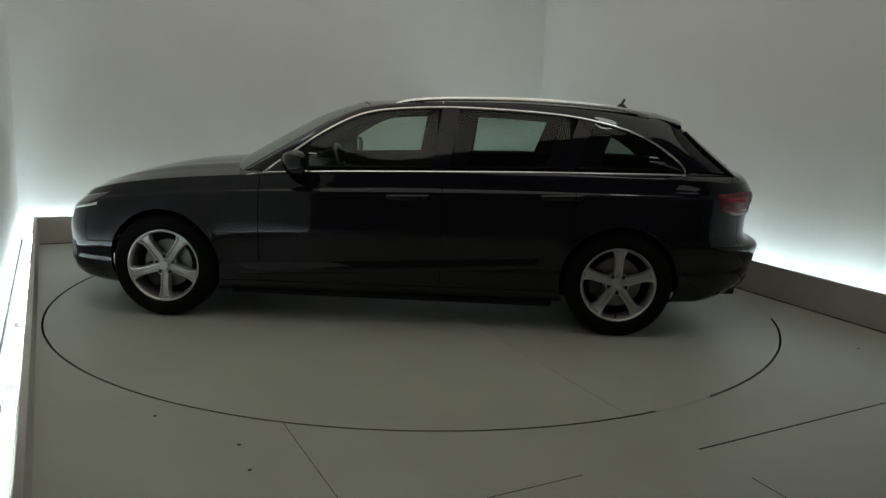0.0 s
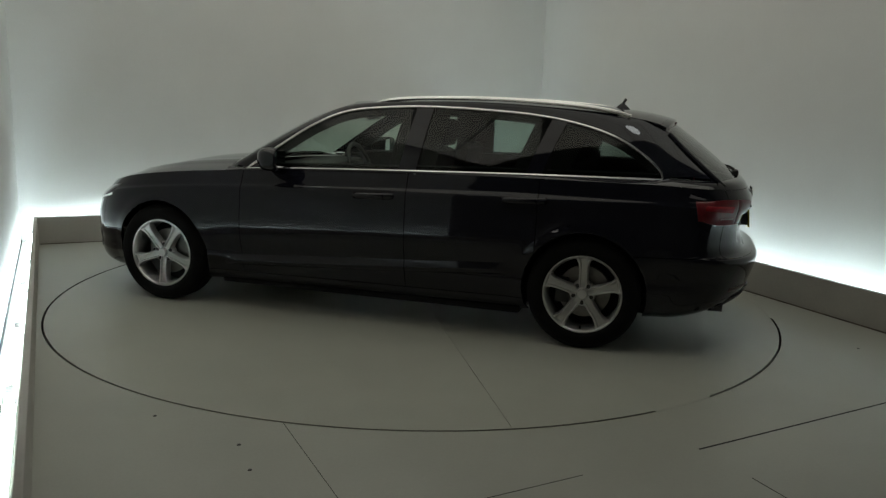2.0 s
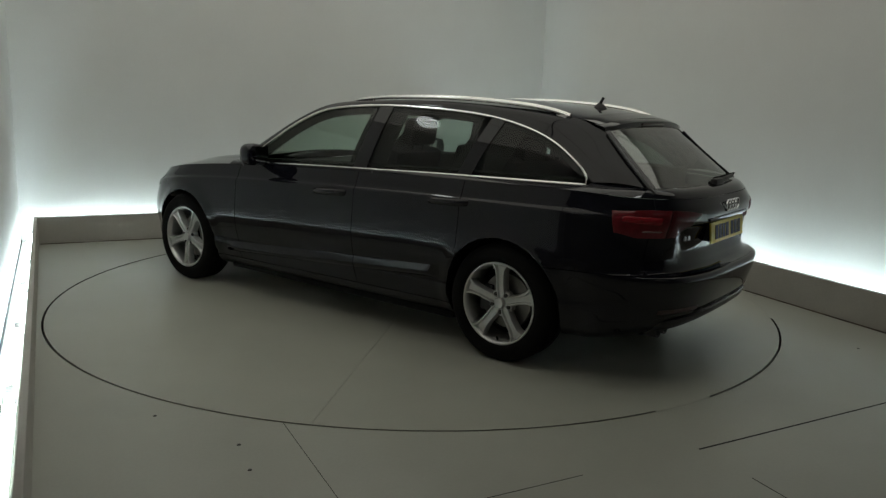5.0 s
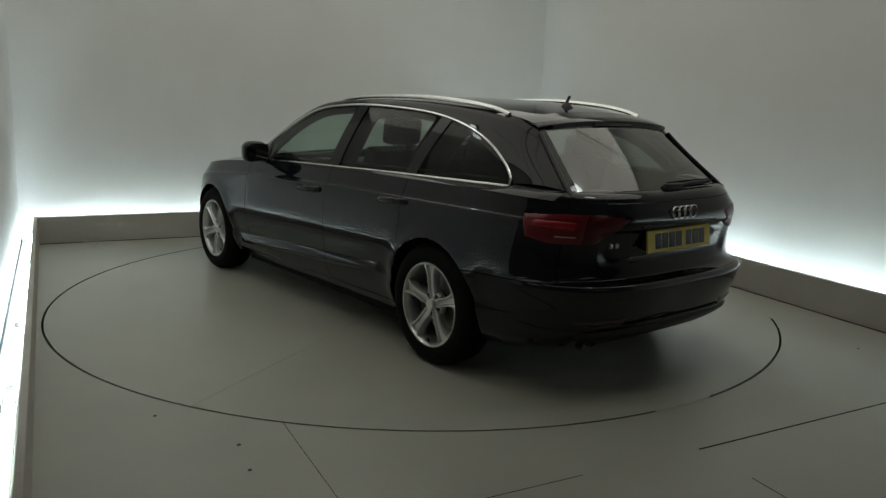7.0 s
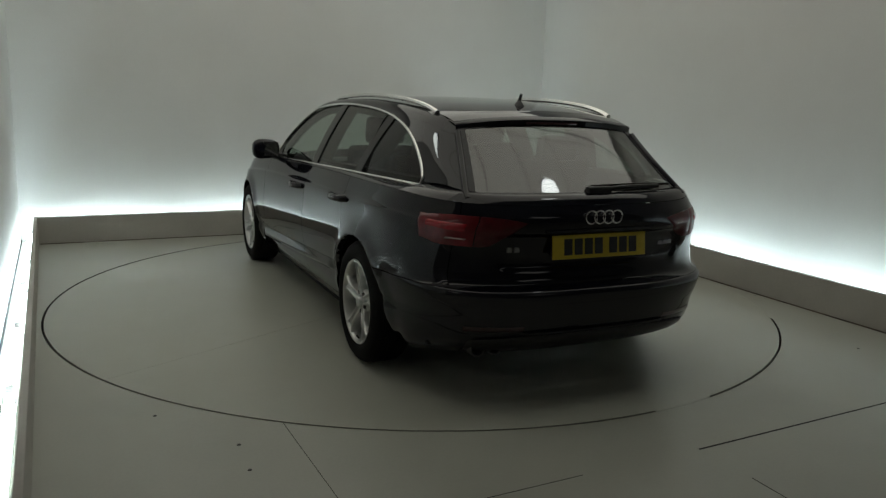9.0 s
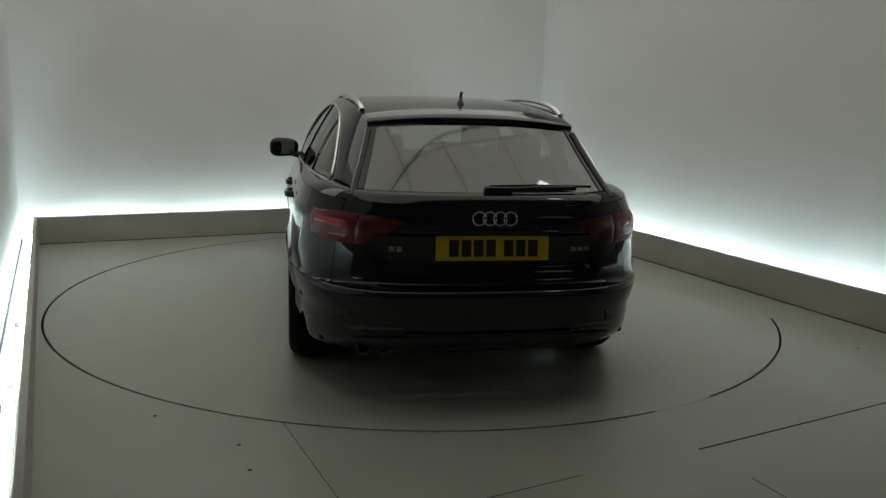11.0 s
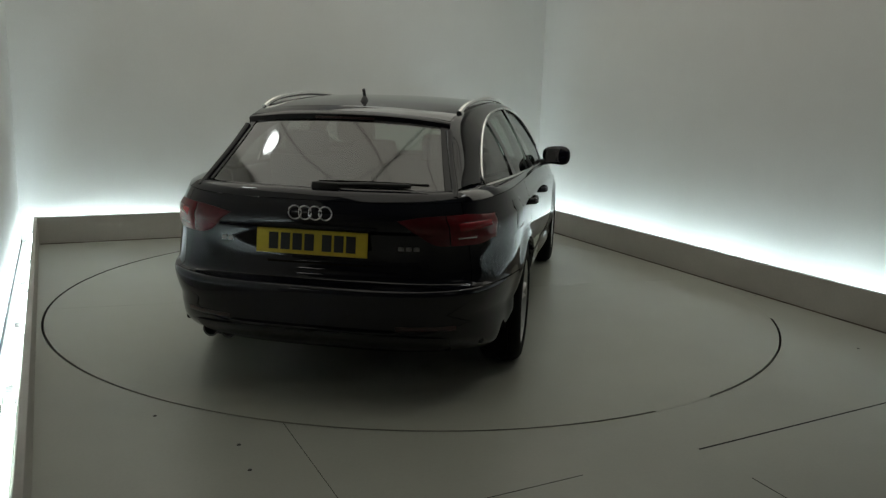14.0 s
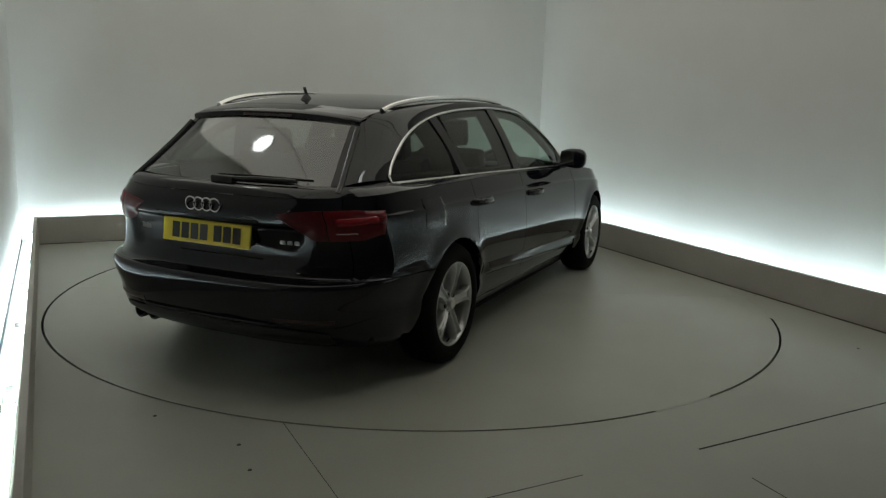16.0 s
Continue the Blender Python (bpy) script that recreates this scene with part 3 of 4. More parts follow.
# window outline of the left side
DLO = spline([(0.79, 0.815, 0.918), (0.58, 0.765, 1.072), (0.38, 0.705, 1.205), (0.17, 0.650, 1.298), (-0.11, 0.622, 1.335), (-0.48, 0.615, 1.345), (-0.98, 0.612, 1.323), (-1.30, 0.622, 1.275), (-1.54, 0.642, 1.198), (-1.72, 0.668, 1.085), (-1.80, 0.69, 0.998)], 90)
BELT = curve_of([(0.85, 0.915), (0.4, 0.938), (-0.3, 0.961), (-1.0, 0.978), (-1.85, 0.987)])
BELT_Y = curve_of([(0.95, 0.808), (0.79, 0.815), (0.2, 0.820), (-0.4, 0.812), (-1.1, 0.775), (-1.5, 0.735), (-1.82, 0.693), (-2.2, 0.64)])
OUTER = spline([(0.93, 0.775, 0.925), (0.67, 0.705, 1.09), (0.40, 0.63, 1.248), (0.14, 0.575, 1.345), (-0.30, 0.560, 1.376), (-0.80, 0.553, 1.383), (-1.30, 0.538, 1.358), (-1.60, 0.522, 1.320), (-1.765, 0.512, 1.266), (-1.92, 0.552, 1.125), (-2.085, 0.605, 0.985)], 90)


def sided(rows, sg):
    return [[(p[0], p[1] * sg, p[2]) for p in r] for r in rows]


for sg in (1, -1):
    bm = bmesh.new()
    rows = []
    for t in np.linspace(0, 1, 7):
        bulge = 0.012 * math.sin(math.pi * t)
        rows.append([(a[0] * (1 - t) + b[0] * t, a[1] * (1 - t) + b[1] * t + bulge * 0.6, a[2] * (1 - t) + b[2] * t + bulge) for a, b in zip(DLO, OUTER)])
    grid_faces(bm, sided(rows, sg))
    weld(bm)
    part("roof_pillar", bm, PAINT, car, "black painted pillar and roof edge")
    # sill under the side windows
    bm = bmesh.new()
    xs = np.linspace(0.93, -2.085, 80)
    lo = [shoulder(x) for x in xs]
    hi = []
    for x in xs:
        if x > 0.79:
            hi.append((x, float(np.interp(x, [0.79, 0.93], [0.815, 0.775])), float(np.interp(x, [0.79, 0.93], [0.918, 0.925]))))
        elif x > -1.80:
            hi.append((x, BELT_Y(x), BELT(x)))
        else:
            hi.append((x, float(np.interp(x, [-2.085, -1.80], [0.605, 0.69])), float(np.interp(x, [-2.085, -1.80], [0.985, 0.998]))))
    rows = []
    for t in np.linspace(0, 1, 5):
        rows.append([(a[0], a[1] * (1 - t) + b[1] * t + 0.006 * math.sin(math.pi * t), a[2] * (1 - t) + b[2] * t + 0.006 * math.sin(math.pi * t)) for a, b in zip(lo, hi)])
    grid_faces(bm, sided(rows, sg))
    part("window_ledge", bm, PAINT, car)

ZT = lambda x: float(np.interp(-x, -DLO[:, 0], DLO[:, 2]))
YT = lambda x: float(np.interp(-x, -DLO[:, 0], DLO[:, 1]))


def side_pane(name, x0, x1, mat, sg, label="", lean=0.0, out=0.0, n=16, parent=None):
    bm = bmesh.new()
    rows = []
    for j in range(9):
        t = j / 8
        row = []
        for i in range(n + 1):
            x = x0 + (x1 - x0) * i / n
            xx = min(max(x + lean * (t - 0.5), -1.795), 0.785)
            zb, zt = BELT(xx) + 0.0, max(ZT(xx), BELT(xx) + 0.001)
            y = BELT_Y(xx) * (1 - t) + YT(xx) * t + 0.014 * math.sin(math.pi * t) * min(1, (zt - zb) / 0.2) - 0.008 + out
            row.append((xx, y * sg, zb + (zt - zb) * t))
        rows.append(row)
    grid_faces(bm, rows)
    weld(bm)
    if out:
        bmesh.ops.recalc_face_normals(bm, faces=bm.faces)
        thicken(bm, 0.004)
    ob = part(name, bm, mat, parent or car, label)
    if mat in (GLASS, REAR_SIDE_GLASS, QUARTER_GLASS):
        ob.visible_shadow = False
    return ob


for sg in (1, -1):
    side_pane("side_window", 0.785, -0.27, GLASS, sg, "tinted front door window", n=30, parent=PANELS[("front_door", sg)])
    side_pane("side_window", -0.38, -1.08, REAR_SIDE_GLASS, sg, "tinted rear door window", n=20, parent=PANELS[("rear_door", sg)])
    side_pane("side_window", -1.17, -1.795, QUARTER_GLASS, sg, "dark tinted rear quarter window", lean=0, n=20)
    side_pane("door_pillar", -0.27, -0.38, PAINT, sg, "gloss black pillar between the doors", lean=-0.05, out=0.008, n=3)
    side_pane("door_pillar", -1.08, -1.17, PAINT, sg, "gloss black pillar behind the rear door", lean=-0.12, out=0.008, n=3)
    side_pane("mirror_triangle", 0.785, 0.60, PLASTIC, sg, "black mirror triangle", out=0.006, n=8)
    bm = bmesh.new()
    loop = [(p[0], (p[1] + 0.004) * sg, p[2]) for p in DLO[1:-1]]
    bl = [(x, (BELT_Y(x) + 0.008) * sg, BELT(x)) for x in np.linspace(-1.79, 0.79, 60)]
    tube(bm, loop + bl, 0.0072, 6, close=True)
    part("window_trim", bm, TRIM, car, "bright chrome window surround")

# dark linings inside the windows: door frames, pillars and door cards
CX, CZ = -0.5, 1.12
for sg in (1, -1):
    bm = bmesh.new()
    inner_edge = []
    for k, p in enumerate(DLO):
        q = DLO[min(k + 1, len(DLO) - 1)] - DLO[max(k - 1, 0)]
        n = Vector((q[2], 0, -q[0])).normalized()
        if n.dot(Vector((CX - p[0], 0, CZ - p[2]))) < 0:
            n = -n
        inner_edge.append((p[0] + n.x * 0.052, (p[1] - 0.045) * sg, max(p[2] + n.z * 0.052, 0.93)))
    grid_faces(bm, [[(p[0], (p[1] - 0.03) * sg, p[2]) for p in DLO], inner_edge])
    bmesh.ops.recalc_face_normals(bm, faces=bm.faces)
    thicken(bm, 0.012)
    part("frame_lining", bm, LINING, car, "dark lining round the window opening")
    side_pane("pillar_lining", -0.18, -0.48, LINING, sg, "dark pillar lining", lean=-0.05, out=-0.045, n=4)
    side_pane("pillar_lining", -0.99, -1.31, LINING, sg, "dark pillar lining", lean=-0.12, out=-0.045, n=4)
    for x0, x1 in ((0.80, -0.31), (-0.33, -1.12), (-1.14, -1.82)):
        bm = bmesh.new()
        xs = np.linspace(x0, x1, 14)
        grid_faces(bm, [[(x, (BELT_Y(x) - d) * sg, z if z < 0.6 else BELT(x) + z - 0.9) for x in xs] for d, z in ((0.02, 0.925), (0.05, 0.932), (0.09, 0.918), (0.10, 0.86), (0.10, 0.40))])
        bmesh.ops.recalc_face_normals(bm, faces=bm.faces)
        thicken(bm, 0.01)
        part("door_card", bm, LINING, car, "dark inner door lining")

# bonnet
bm = bmesh.new()
rows = []
for s in S_COLS:
    p = ring(s, 1.0)
    if p.x < 0.90:
        break
    rise = 0.070 * math.sqrt(min(1, max(0, (2.16 - p.x) / 0.75)))
    row = []
    for k in range(-14, 15):
        t = k / 14
        crease = 0.008 * math.exp(-((abs(t) - 0.62) / 0.07) ** 2)
        row.append((p.x + 0.03 * (1 - t * t) * min(1, p.y), p.y * t, p.z + (rise * (1 - t * t) + crease * min(1, rise / 0.05))))
    rows.append(row)
grid_faces(bm, rows)
weld(bm)
part("bonnet", bm, PAINT, car)


def across(left, mid_shift, mid_rise, n=21, power=2.0, inset=0.0):
    """Rows from the left edge curve to its mirror, bulged in the middle."""
    rows = []
    for p, sx, rz in zip(left, mid_shift, mid_rise):
        row = []
        for k in range(n):
            t = 1 - 2 * k / (n - 1)
            b = 1 - abs(t) ** power
            row.append((p[0] + sx * b, (p[1] - inset) * t, p[2] + rz * b))
        rows.append(row)
    return rows


# windscreen, roof and rear window
WS = spline([(0.93, 0.775, 0.925), (0.67, 0.705, 1.09), (0.40, 0.63, 1.248), (0.14, 0.575, 1.345)], 20)
bm = bmesh.new()
grid_faces(bm, across(WS, np.linspace(0.20, 0.13, 20), np.linspace(0.02, 0.02, 20)))
o = part("windscreen", bm, GLASS, car, "tinted windscreen")
o.visible_shadow = False
RE = spline([(0.14, 0.575, 1.345), (-0.30, 0.560, 1.376), (-0.80, 0.553, 1.383), (-1.30, 0.538, 1.358), (-1.62, 0.522, 1.318), (-1.75, 0.515, 1.288)], 40)
bm = bmesh.new()
sh, ri = np.concatenate([np.linspace(0.13, 0, 10), np.zeros(20), np.linspace(0, -0.04, 10)]), np.linspace(0.020, 0.034, 40)
grid_faces(bm, across(RE, sh, ri, power=2.4))
part("roof", bm, PAINT, car)
bm = bmesh.new()
grid_faces(bm, [[(x, y, z - 0.03) for x, y, z in r] for r in across(RE, sh, ri, power=2.4, inset=0.01)])
part("headliner", bm, HEADLINER, car, "pale grey headliner")
# spoiler over the rear window
bm = bmesh.new()
top, bot = [], []
for k in range(25):
    t = 1 - 2 * k / 24
    b = 1 - abs(t) ** 2.6
    top.append([(-1.64 - 0.04 * b, 0.518 * t, 1.313 + 0.034 * b), (-1.72 - 0.045 * b, 0.525 * t, 1.291 + 0.036 * b), (-1.772 - 0.042 * b, 0.522 * t, 1.279 + 0.036 * b), (-1.783 - 0.046 * b, 0.522 * t, 1.271 + 0.035 * b), (-1.780 - 0.045 * b, 0.518 * t, 1.238 + 0.034 * b), (-1.757 - 0.04 * b, 0.512 * t, 1.232 + 0.034 * b), (-1.70 - 0.04 * b, 0.505 * t, 1.252 + 0.034 * b)])
grid_faces(bm, top)
part("roof_spoiler", bm, PAINT, car, "black spoiler over the rear window", sharp=60)
bm = bmesh.new()
box(bm, -1.832, -1.81, -0.15, 0.15, 1.283, 1.294, 0.002)
part("brake_light", bm, DIM_RED, car, "slim high brake light")
RW = spline([(-1.765, 0.506, 1.266), (-1.92, 0.552, 1.125), (-2.085, 0.605, 0.985)], 14)
bm = bmesh.new()
grid_faces(bm, across(RW, np.linspace(-0.05, -0.12, 14) - 0.022 * np.sin(np.linspace(0, math.pi, 14)), np.linspace(0.022, 0.0, 14), power=2.6))
o = part("rear_window", bm, DARK_GLASS, car, "dark tinted rear window")
o.visible_shadow = False
# dark frame round the rear window
fr = across(RW, np.linspace(-0.05, -0.12, 14) - 0.022 * np.sin(np.linspace(0, math.pi, 14)), np.linspace(0.022, 0.0, 14), power=2.6, n=31)
for cols in ((0, 1), (29, 30)):
    bm = bmesh.new()
    grid_faces(bm, [[(x - 0.003, y, z + 0.002) for x, y, z in r[cols[0]:cols[1] + 1]] for r in fr])
    part("window_border", bm, PAINT, car, "black printed glass border")

# rounded edges of the tailgate beside the glass
for sg in (1, -1):
    bm = bmesh.new()
    tube(bm, [(p[0] - 0.004, (p[1] + 0.002) * sg, p[2] + 0.002) for p in spline([(-1.80, 0.517, 1.236), *[tuple(q) for q in RW[4:]], (-2.125, 0.612, 0.955)], 24)], 0.012, 12, 1.3)
    part("tailgate_edge", bm, PAINT, car, "rounded black tailgate edge")

# crest between rear window and shoulder
bm = bmesh.new()
top = across([RW[-1]], [-0.12], [0.0], n=41, power=2.6)[0]
s_start = s_at_x(-2.085)
low = []
for k in range(41):
    t = 1 - 2 * k / 40
    p = ring(s_start + (S_END - s_start) * (1 - abs(t)) ** 1.0, 1.0)
    low.append((p.x, p.y * (1 if t >= 0 else -1), p.z))
rows = []
for u in np.linspace(0, 1, 6):
    e = 0.010 * math.sin(math.pi * u)
    rows.append([(a[0] * (1 - u) + b[0] * u - e, a[1] * (1 - u) + b[1] * u, a[2] * (1 - u) + b[2] * u + e) for a, b in zip(top, low)])
grid_faces(bm, rows)
part("tailgate_crest", bm, PAINT, car)

# roof rails
for sg in (1, -1):
    path = spline([(0.00, 0.572, 1.352), (-0.08, 0.568, 1.375), (-0.32, 0.563, 1.396), (-0.80, 0.556, 1.404), (-1.22, 0.545, 1.385), (-1.46, 0.534, 1.356), (-1.58, 0.528, 1.325)], 40)
    bm = bmesh.new()
    tube(bm, [(x, y * sg, z) for x, y, z in path], 0.013, 8, 1.1)
    rail = part("roof_rail", bm, TRIM, car, "satin silver roof rail")
    for x in (-0.04, -1.52):
        bm = bmesh.new()
        z = 1.352 if x > -1 else 1.333
        box(bm, x - 0.045, x + 0.045, 0.537 if x > -1 else 0.52, 0.572 if x > -1 else 0.545, z - 0.03, z - 0.002, 0.008)
        if sg < 0:
            bmesh.ops.scale(bm, vec=(1, -1, 1), verts=bm.verts)
        part("rail_foot", bm, TRIM, rail)

# aerial
bm = bmesh.new()
lathe(bm, [(0.0001, 0.034), (0.012, 0.032), (0.030, 0.018), (0.048, 0.0), (0.05, -0.006)], 20)
bmesh.ops.transform(bm, matrix=Matrix.Translation((-1.485, 0, 1.368)) @ Matrix.Diagonal((1.0, 0.42, 1.0, 1.0)) @ Matrix.Rotation(radians(90), 4, "X"), verts=bm.verts)
aer = part("aerial", bm, PLASTIC, car, "small black roof aerial")
bm = bmesh.new()
tube(bm, [(-1.475, 0, 1.375), (-1.490, 0, 1.405), (-1.505, 0, 1.432)], 0.0085, 8)
part("mast", bm, PLASTIC, aer)

# door mirrors
for sg in (1, -1):
    bm = bmesh.new()
    bmesh.ops.create_uvsphere(bm, u_segments=24, v_segments=14, radius=1.0)
    for v in bm.verts:
        x, y, z = v.co
        q = [math.copysign(abs(c) ** 0.70, c) for c in (x, y, z)]
        sx = 0.105 if q[0] > 0 else 0.035
        v.co = Vector((0.535 + q[0] * sx - 0.045 * q[1], 0.942 + q[1] * 0.108, 0.997 + q[2] * (0.070 + 0.008 * q[1])))
    if sg < 0:
        bmesh.ops.scale(bm, vec=(1, -1, 1), verts=bm.verts)
    mir = part("door_mirror", bm, PAINT, car, "black door mirror housing")
    bm = bmesh.new()
    tube(bm, [(0.60, 0.80 * sg, 0.930), (0.58, 0.85 * sg, 0.940), (0.56, 0.90 * sg, 0.955)], 0.026, 8, 1.4)
    part("mirror_arm", bm, PLASTIC, mir)
    bm = bmesh.new()
    box(bm, 0.493, 0.497, 0.864, 1.022, 0.946, 1.048, 0.0, None)
    if sg < 0:
        bmesh.ops.scale(bm, vec=(1, -1, 1), verts=bm.verts)
    part("mirror_glass", bm, CHROME, mir, "mirror glass", smooth=False)
    # handles
    for x, z in ((-0.10, 0.805), (-1.03, 0.838)):
        v = (z - Z_LOW(x)) / (Z_SHOULDER(x) - Z_LOW(x))
        c = ring(s_at_x(x), v)
        bm = bmesh.new()
        tube(bm, [(x + 0.115, (c.y - 0.012) * sg, z - 0.005), (x + 0.105, (c.y + 0.010) * sg, z - 0.004), (x + 0.07, (c.y + 0.022) * sg, z - 0.002), (x - 0.02, (c.y + 0.030) * sg, z + 0.001), (x - 0.08, (c.y + 0.027) * sg, z + 0.003), (x - 0.088, (c.y + 0.020) * sg, z + 0.003), (x - 0.094, (c.y + 0.027) * sg, z + 0.003), (x - 0.125, (c.y + 0.018) * sg, z + 0.005), (x - 0.14, (c.y - 0.012) * sg, z + 0.005)], 0.019, 12, 0.7)
        part("door_handle", bm, PAINT, PANELS[("front_door" if x > -0.5 else "rear_door", sg)], "black door handle")
# fuel flap on the offside rear wing
patch("fuel_flap", lambda c, r: s_at_x(-1.52) + 0.20 * c, lambda c: 0.74, lambda c: 0.93, PAINT, 0.003, "fuel flap", n=8, m=6, sides=(-1,))

# rear wiper
bm = bmesh.new()
tube(bm, [(-2.20, 0.02, 0.985), (-2.215, -0.05, 0.998), (-2.20, -0.22, 1.006), (-2.165, -0.42, 1.004)], 0.011, 8)
wip = part("rear_wiper", bm, PLASTIC, car, "black rear wiper arm")
bm = bmesh.new()
box(bm, -2.23, -2.19, -0.10, 0.03, 0.972, 1.012, 0.012)
part("wiper_cap", bm, PLASTIC, wip)
bm = bmesh.new()
tube(bm, [(-2.20, 0.0, 1.012), (-2.185, -0.25, 1.016), (-2.15, -0.50, 1.010)], 0.006, 6)
part("blade", bm, RUBBER, wip)

# number plate with plain bars in place of its characters
bm = bmesh.new()
box(bm, -2.302, -2.292, -0.26, 0.26, 0.690, 0.801, 0.003)
bmesh.ops.rotate(bm, cent=(-2.295, 0, 0.745), matrix=Matrix.Rotation(radians(6), 3, "Y"), verts=bm.verts)
plate = part("number_plate", bm, PLATE, car, "yellow number plate with dark bars", smooth=False)
y = 0.200
for k in range(7):
    bm = bmesh.new()
    box(bm, -2.3045, -2.3005, y - 0.044, y, 0.708, 0.783)
    bmesh.ops.rotate(bm, cent=(-2.295, 0, 0.745), matrix=Matrix.Rotation(radians(6), 3, "Y"), verts=bm.verts)
    part("character_bar", bm, INK, plate, smooth=False)
    y -= 0.056 + (0.026 if k == 3 else 0)
bm = bmesh.new()
box(bm, -2.294, -2.245, -0.245, 0.245, 0.70, 0.79, 0.004)
part("plate_holder", bm, PLASTIC, plate, "black plate holder")
# plate recess lip and badge
bm = bmesh.new()
tube(bm, [(-2.300, 0.30, 0.822), (-2.308, 0.1, 0.826), (-2.308, -0.1, 0.826), (-2.300, -0.30, 0.822)], 0.007, 8)
part("tailgate_grip", bm, PAINT, PANELS[("tailgate", 0)])
bm = bmesh.new()
for k in range(4):
    c = Vector((-2.317, 0.0705 - k * 0.047, 0.882))
    tube(bm, [c + Vector((0, 0.030 * math.cos(a), 0.030 * math.sin(a))) for a in np.linspace(0, 2 * math.pi, 25)[:-1]], 0.0038, 6, close=True)
part("badge", bm, CHROME, PANELS[("tailgate", 0)], "chrome badge of plain rings")
for y0, n in ((0.46, 2), (-0.385, 3)):
    bm = bmesh.new()
    for k in range(n):
        base = ring(s_at_tail_y(abs(y0 - k * 0.034 - 0.013)), 0.71).x
        box(bm, base - 0.004, base + 0.012, y0 - k * 0.034 - 0.026, y0 - k * 0.034, 0.722, 0.746 if n == 2 else 0.740, 0.002)
    part("letter_bar", bm, BADGE_BAR, PANELS[("tailgate", 0)], "small chrome bar on the tailgate")

# exhaust tail pipes
for y in (0.47, 0.56):
    bm = bmesh.new()
    lathe(bm, [(0.030, 0.0), (0.038, 0.0), (0.038, 0.16), (0.030, 0.16)], 24, close=True)
    bmesh.ops.transform(bm, matrix=pose(-2.18, y, 0.262, 0, 0, -90), verts=bm.verts)
    part("tail_pipe", bm, STEEL, car, "round dark steel tail pipe")

# underside and wheel housings
bm = bmesh.new()
box(bm, -1.80, 1.85, -0.56, 0.56, 0.16, 0.25, 0.02)
box(bm, -1.02, 1.02, -0.77, 0.77, 0.135, 0.25, 0.02)
box(bm, -2.12, -1.80, -0.62, 0.62, 0.235, 0.28, 0.01)
part("underbody", bm, LINING, car, "dark underbody")
for ax, az, ar in ARCH:
    for sg in (1, -1):
        bm = bmesh.new()
        rows = []
        for r, y in ((0.30, 0.56), (ar + 0.012, 0.58), (ar + 0.014, 0.735)):
            rows.append([(ax + r * math.cos(a), y * sg, az + r * math.sin(a)) for a in np.linspace(-0.12, math.pi + 0.12, 40)])
        rows.insert(0, [(ax, 0.56 * sg, az)] * 40)
        grid_faces(bm, rows)
        weld(bm)
        part("wheel_housing", bm, LINING, car, "dark wheel housing")

# ---- wheels ----


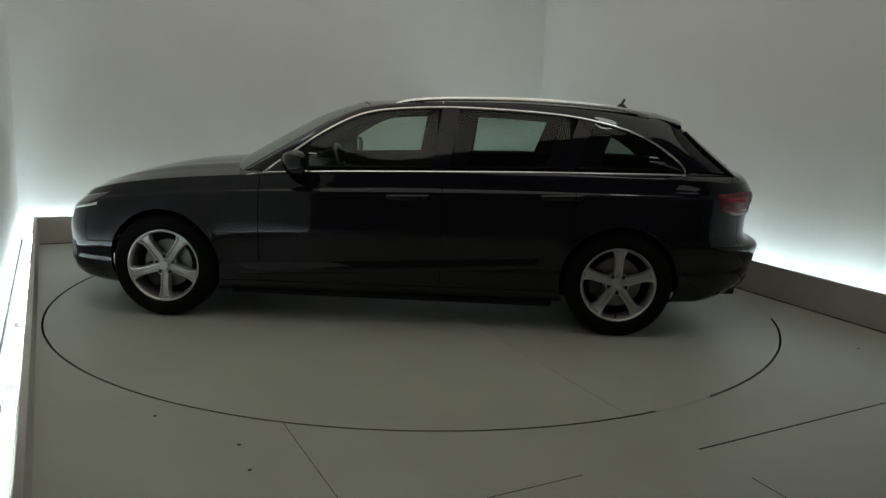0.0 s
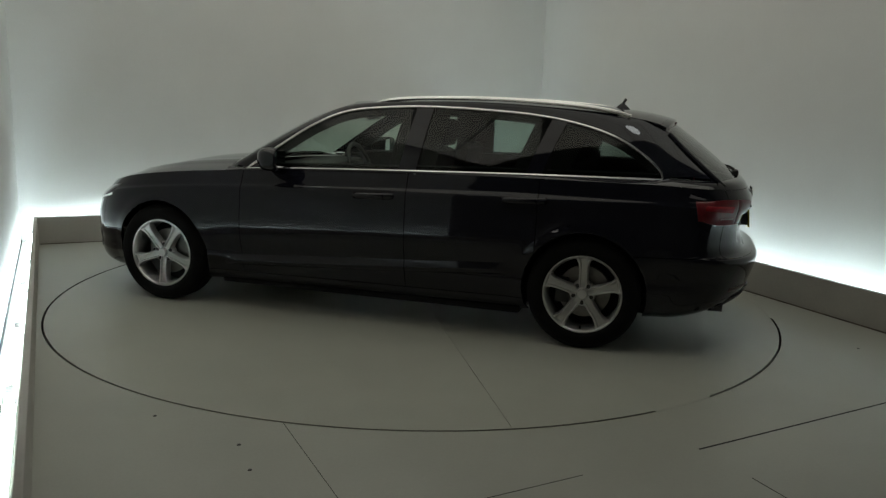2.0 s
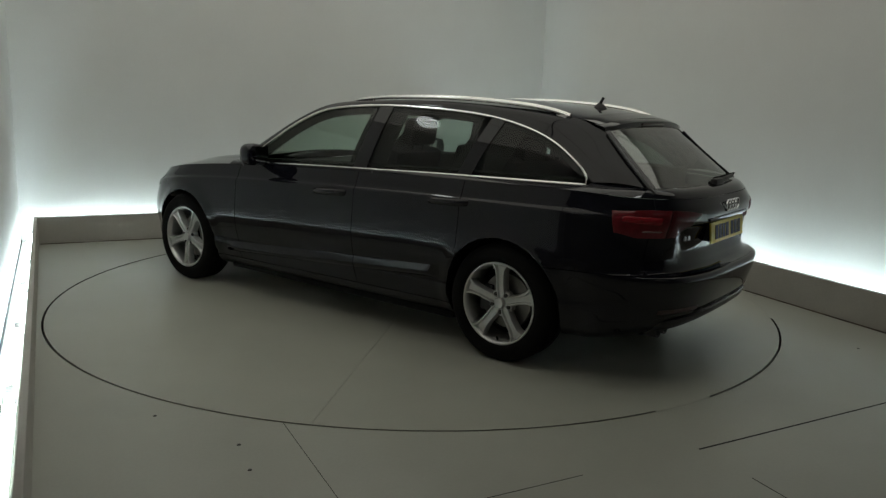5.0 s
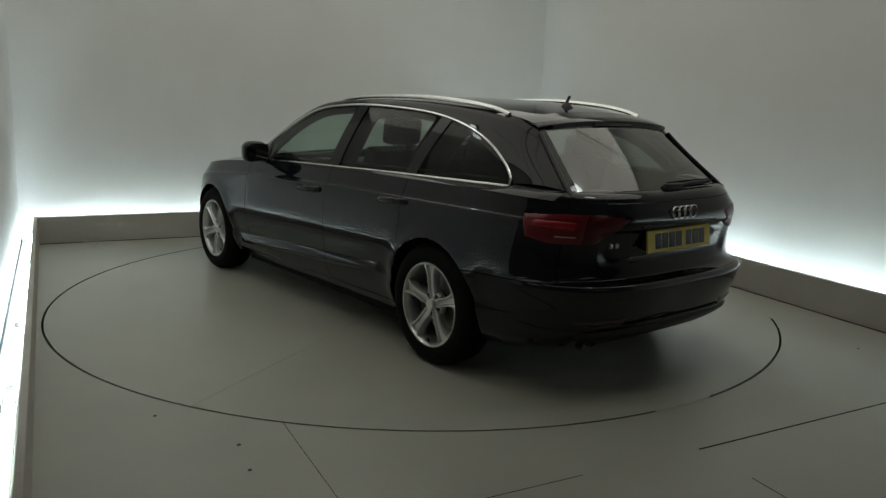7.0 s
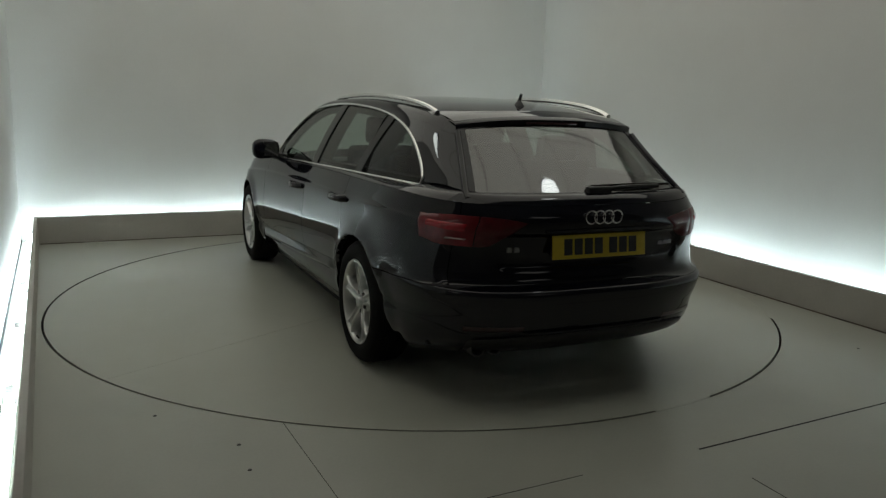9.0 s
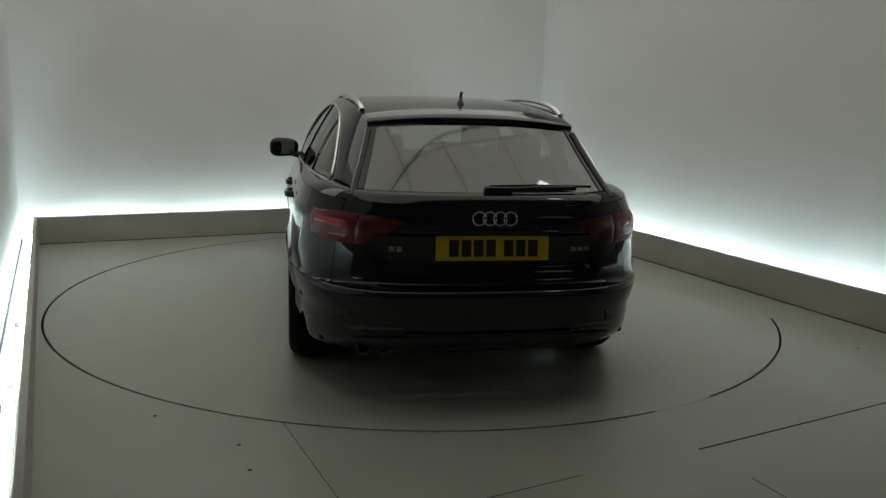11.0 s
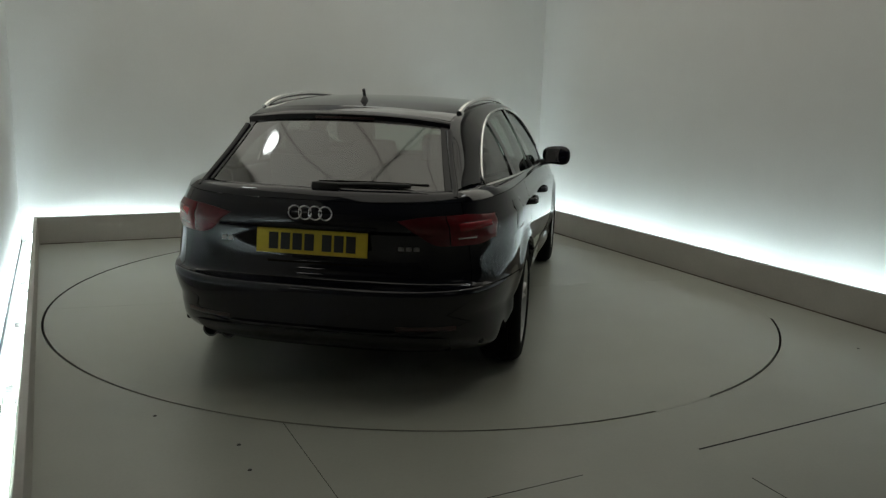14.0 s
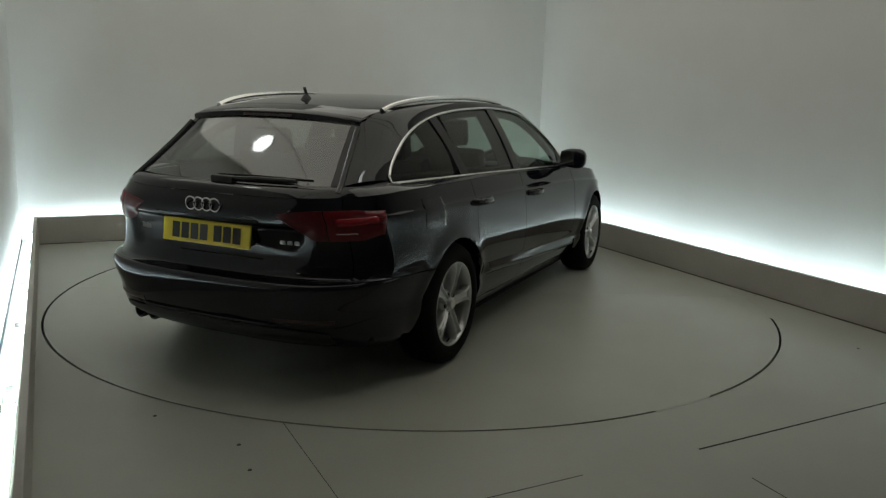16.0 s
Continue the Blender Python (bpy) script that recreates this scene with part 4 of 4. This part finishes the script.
def make_wheel():
    bm = bmesh.new()
    lathe(bm, [(0.215, -0.20), (0.222, -0.17), (0.205, -0.10), (0.205, -0.03), (0.212, 0.0), (0.219, 0.008), (0.226, 0.008), (0.229, 0.0), (0.226, -0.01)], 64)
    rim = part("wheel", bm, ALLOY, car, "silver five-spoke alloy wheel")
    bm = bmesh.new()
    lathe(bm, [(0.222, 0.0), (0.235, 0.012), (0.262, 0.018), (0.292, 0.012), (0.310, 0.0), (0.3235, -0.022), (0.325, -0.03), (0.319, -0.033), (0.319, -0.041), (0.3255, -0.044), (0.3265, -0.095), (0.320, -0.098), (0.320, -0.106), (0.3265, -0.109), (0.325, -0.165), (0.310, -0.19), (0.28, -0.208), (0.235, -0.20), (0.222, -0.19)], 72)
    part("tyre", bm, RUBBER, rim, "black tyre")
    for k in range(5):
        a = math.pi / 2 + 2 * math.pi * k / 5
        bm = bmesh.new()
        rows = []
        for r, w, y in ((0.030, 0.020, -0.020), (0.060, 0.029, -0.014), (0.085, 0.027, -0.008), (0.12, 0.026, -0.003), (0.155, 0.028, 0.001), (0.18, 0.033, 0.003), (0.20, 0.044, 0.004), (0.212, 0.058, 0.003), (0.220, 0.072, 0.0)):
            sec = []
            for u, d in ((-1.0, -0.05), (-0.99, -0.010), (-0.86, -0.001), (-0.62, 0.0), (-0.42, -0.014), (0.42, -0.014), (0.62, 0.0), (0.86, -0.001), (0.99, -0.010), (1.0, -0.05)):
                sec.append((r * math.cos(a) - u * w * math.sin(a), y + d, r * math.sin(a) + u * w * math.cos(a)))
            rows.append(sec + [sec[0]])
        grid_faces(bm, rows)
        weld(bm)
        part("spoke", bm, ALLOY, rim, sharp=50)
        b = a + math.pi / 5
        bm = bmesh.new()
        lathe(bm, [(0.0001, 0.0), (0.009, 0.0), (0.012, -0.003), (0.013, -0.025)], 12)
        bmesh.ops.translate(bm, verts=bm.verts, vec=(0.054 * math.cos(b), -0.017, 0.054 * math.sin(b)))
        part("wheel_bolt", bm, STEEL, rim)
    bm = bmesh.new()
    lathe(bm, [(0.0001, 0.0), (0.026, -0.001), (0.030, -0.006), (0.031, -0.022), (0.036, -0.026), (0.070, -0.026), (0.075, -0.032), (0.076, -0.06)], 32)
    part("hub_cap", bm, ALLOY, rim)
    bm = bmesh.new()
    lathe(bm, [(0.06, -0.085), (0.150, -0.085), (0.152, -0.088), (0.152, -0.108), (0.06, -0.108)], 48)
    part("brake_disc", bm, DISC_IRON, rim, "iron brake disc")
    bm = bmesh.new()
    box(bm, 0.085, 0.165, -0.13, -0.065, -0.075, 0.075, 0.012)
    part("brake_caliper", bm, STEEL, rim, "dark brake caliper")
    bm = bmesh.new()
    lathe(bm, [(0.0001, -0.15), (0.205, -0.15), (0.205, -0.16), (0.0001, -0.16)], 32)
    part("back_plate", bm, LINING, rim, "dark back plate")
    bm = bmesh.new()
    a = -math.pi / 2
    tube(bm, [(0.205 * math.cos(a), -0.01, 0.205 * math.sin(a)), (0.185 * math.cos(a), 0.002, 0.185 * math.sin(a))], 0.005, 8)
    part("valve", bm, RUBBER, rim, "black tyre valve")
    return rim


wheel = make_wheel()
WY, WZ = 0.884, 0.3225
wheel.matrix_basis = pose(1.404, WY + 0.012, WZ, 0, 36, 0)
copy_thing(wheel, pose(-1.404, WY, WZ, 0, 0, 0))
copy_thing(wheel, pose(1.404, -WY - 0.012, WZ, 0, 20, 180))
copy_thing(wheel, pose(-1.404, -WY, WZ, 0, -14, 180))

# ---- inside the car ----
bm = bmesh.new()
box(bm, -2.05, 0.95, -0.76, 0.76, 0.26, 0.34, 0.02)
part("cabin_floor", bm, LINING, car, "dark carpet")
bm = bmesh.new()
box(bm, 0.62, 1.0, -0.74, 0.74, 0.55, 0.905, 0.05)
dash = part("dashboard", bm, PLASTIC, car, "black dashboard")


def seat(x, y, w):
    bm = bmesh.new()
    box(bm, x - 0.26, x + 0.26, y - w / 2, y + w / 2, 0.40, 0.58, 0.05)
    st = part("seat", bm, CLOTH, car, "dark cloth seat")
    bm = bmesh.new()
    box(bm, -0.06, 0.06, -w / 2 + 0.02, w / 2 - 0.02, 0.0, 0.58, 0.045)
    bmesh.ops.transform(bm, matrix=pose(x - 0.24, y, 0.52, 0, -16, 0), verts=bm.verts)
    part("backrest", bm, CLOTH, st)
    return st


def headrest(st, x, y, z, w):
    bm = bmesh.new()
    box(bm, -0.045, 0.045, -w / 2, w / 2, 0.0, 0.17, 0.035)
    for s in (-0.05, 0.05):
        tube(bm, [(0, s, -0.06), (0, s, 0.02)], 0.006, 6)
    bmesh.ops.transform(bm, matrix=pose(x, y, z, 0, -10, 0), verts=bm.verts)
    part("headrest", bm, CLOTH, st)


for y in (0.37, -0.37):
    st = seat(0.02, y, 0.50)
    headrest(st, -0.40, y, 1.10, 0.26)
st = seat(-0.86, 0.0, 1.30)
for y in (0.40, 0.0, -0.40):
    headrest(st, -1.25, y, 1.03 if y else 0.99, 0.25)
bm = bmesh.new()
pts = [Vector((0, 0.185 * math.cos(a), 0.185 * math.sin(a))) for a in np.linspace(0, 2 * math.pi, 33)[:-1]]
tube(bm, pts, 0.015, 8, close=True)
box(bm, -0.01, 0.03, -0.06, 0.06, -0.06, 0.05, 0.02)
for a in (0, 180, 270):
    box(bm, -0.008, 0.008, 0.04, 0.18, -0.015, 0.015, 0.004, pose(0, 0, 0, a, 0, 0))
bmesh.ops.transform(bm, matrix=pose(0.50, -0.37, 0.86, 0, 22, 0), verts=bm.verts)
part("steering_wheel", bm, PLASTIC, car, "black steering wheel")
bm = bmesh.new()
box(bm, 0.235, 0.26, -0.12, 0.12, 1.235, 1.295, 0.012)
part("cabin_mirror", bm, PLASTIC, car, "interior mirror")
bm = bmesh.new()
box(bm, -2.05, -1.30, -0.62, 0.62, 0.84, 0.86, 0.006)
part("load_cover", bm, LINING, car, "dark load cover")


def heading(t):
    """The turn of table and car, in degrees: slow and steady."""
    return 174.861 - 6.76617 * t - 0.0054408 * t * t - 0.00045235 * t ** 3


def motions():
    car_rows, table_rows = [], []
    for k in range(33):
        t = k * 0.5
        a = heading(t)
        turn = pose(0, 0, 0, 0, 0, a)
        car_rows.append((t, turn @ pose(0.1087, 0.0188, 0.0)))
        table_rows.append((t, turn))
    walk(car, car_rows)
    walk(turntable, table_rows)


motions()
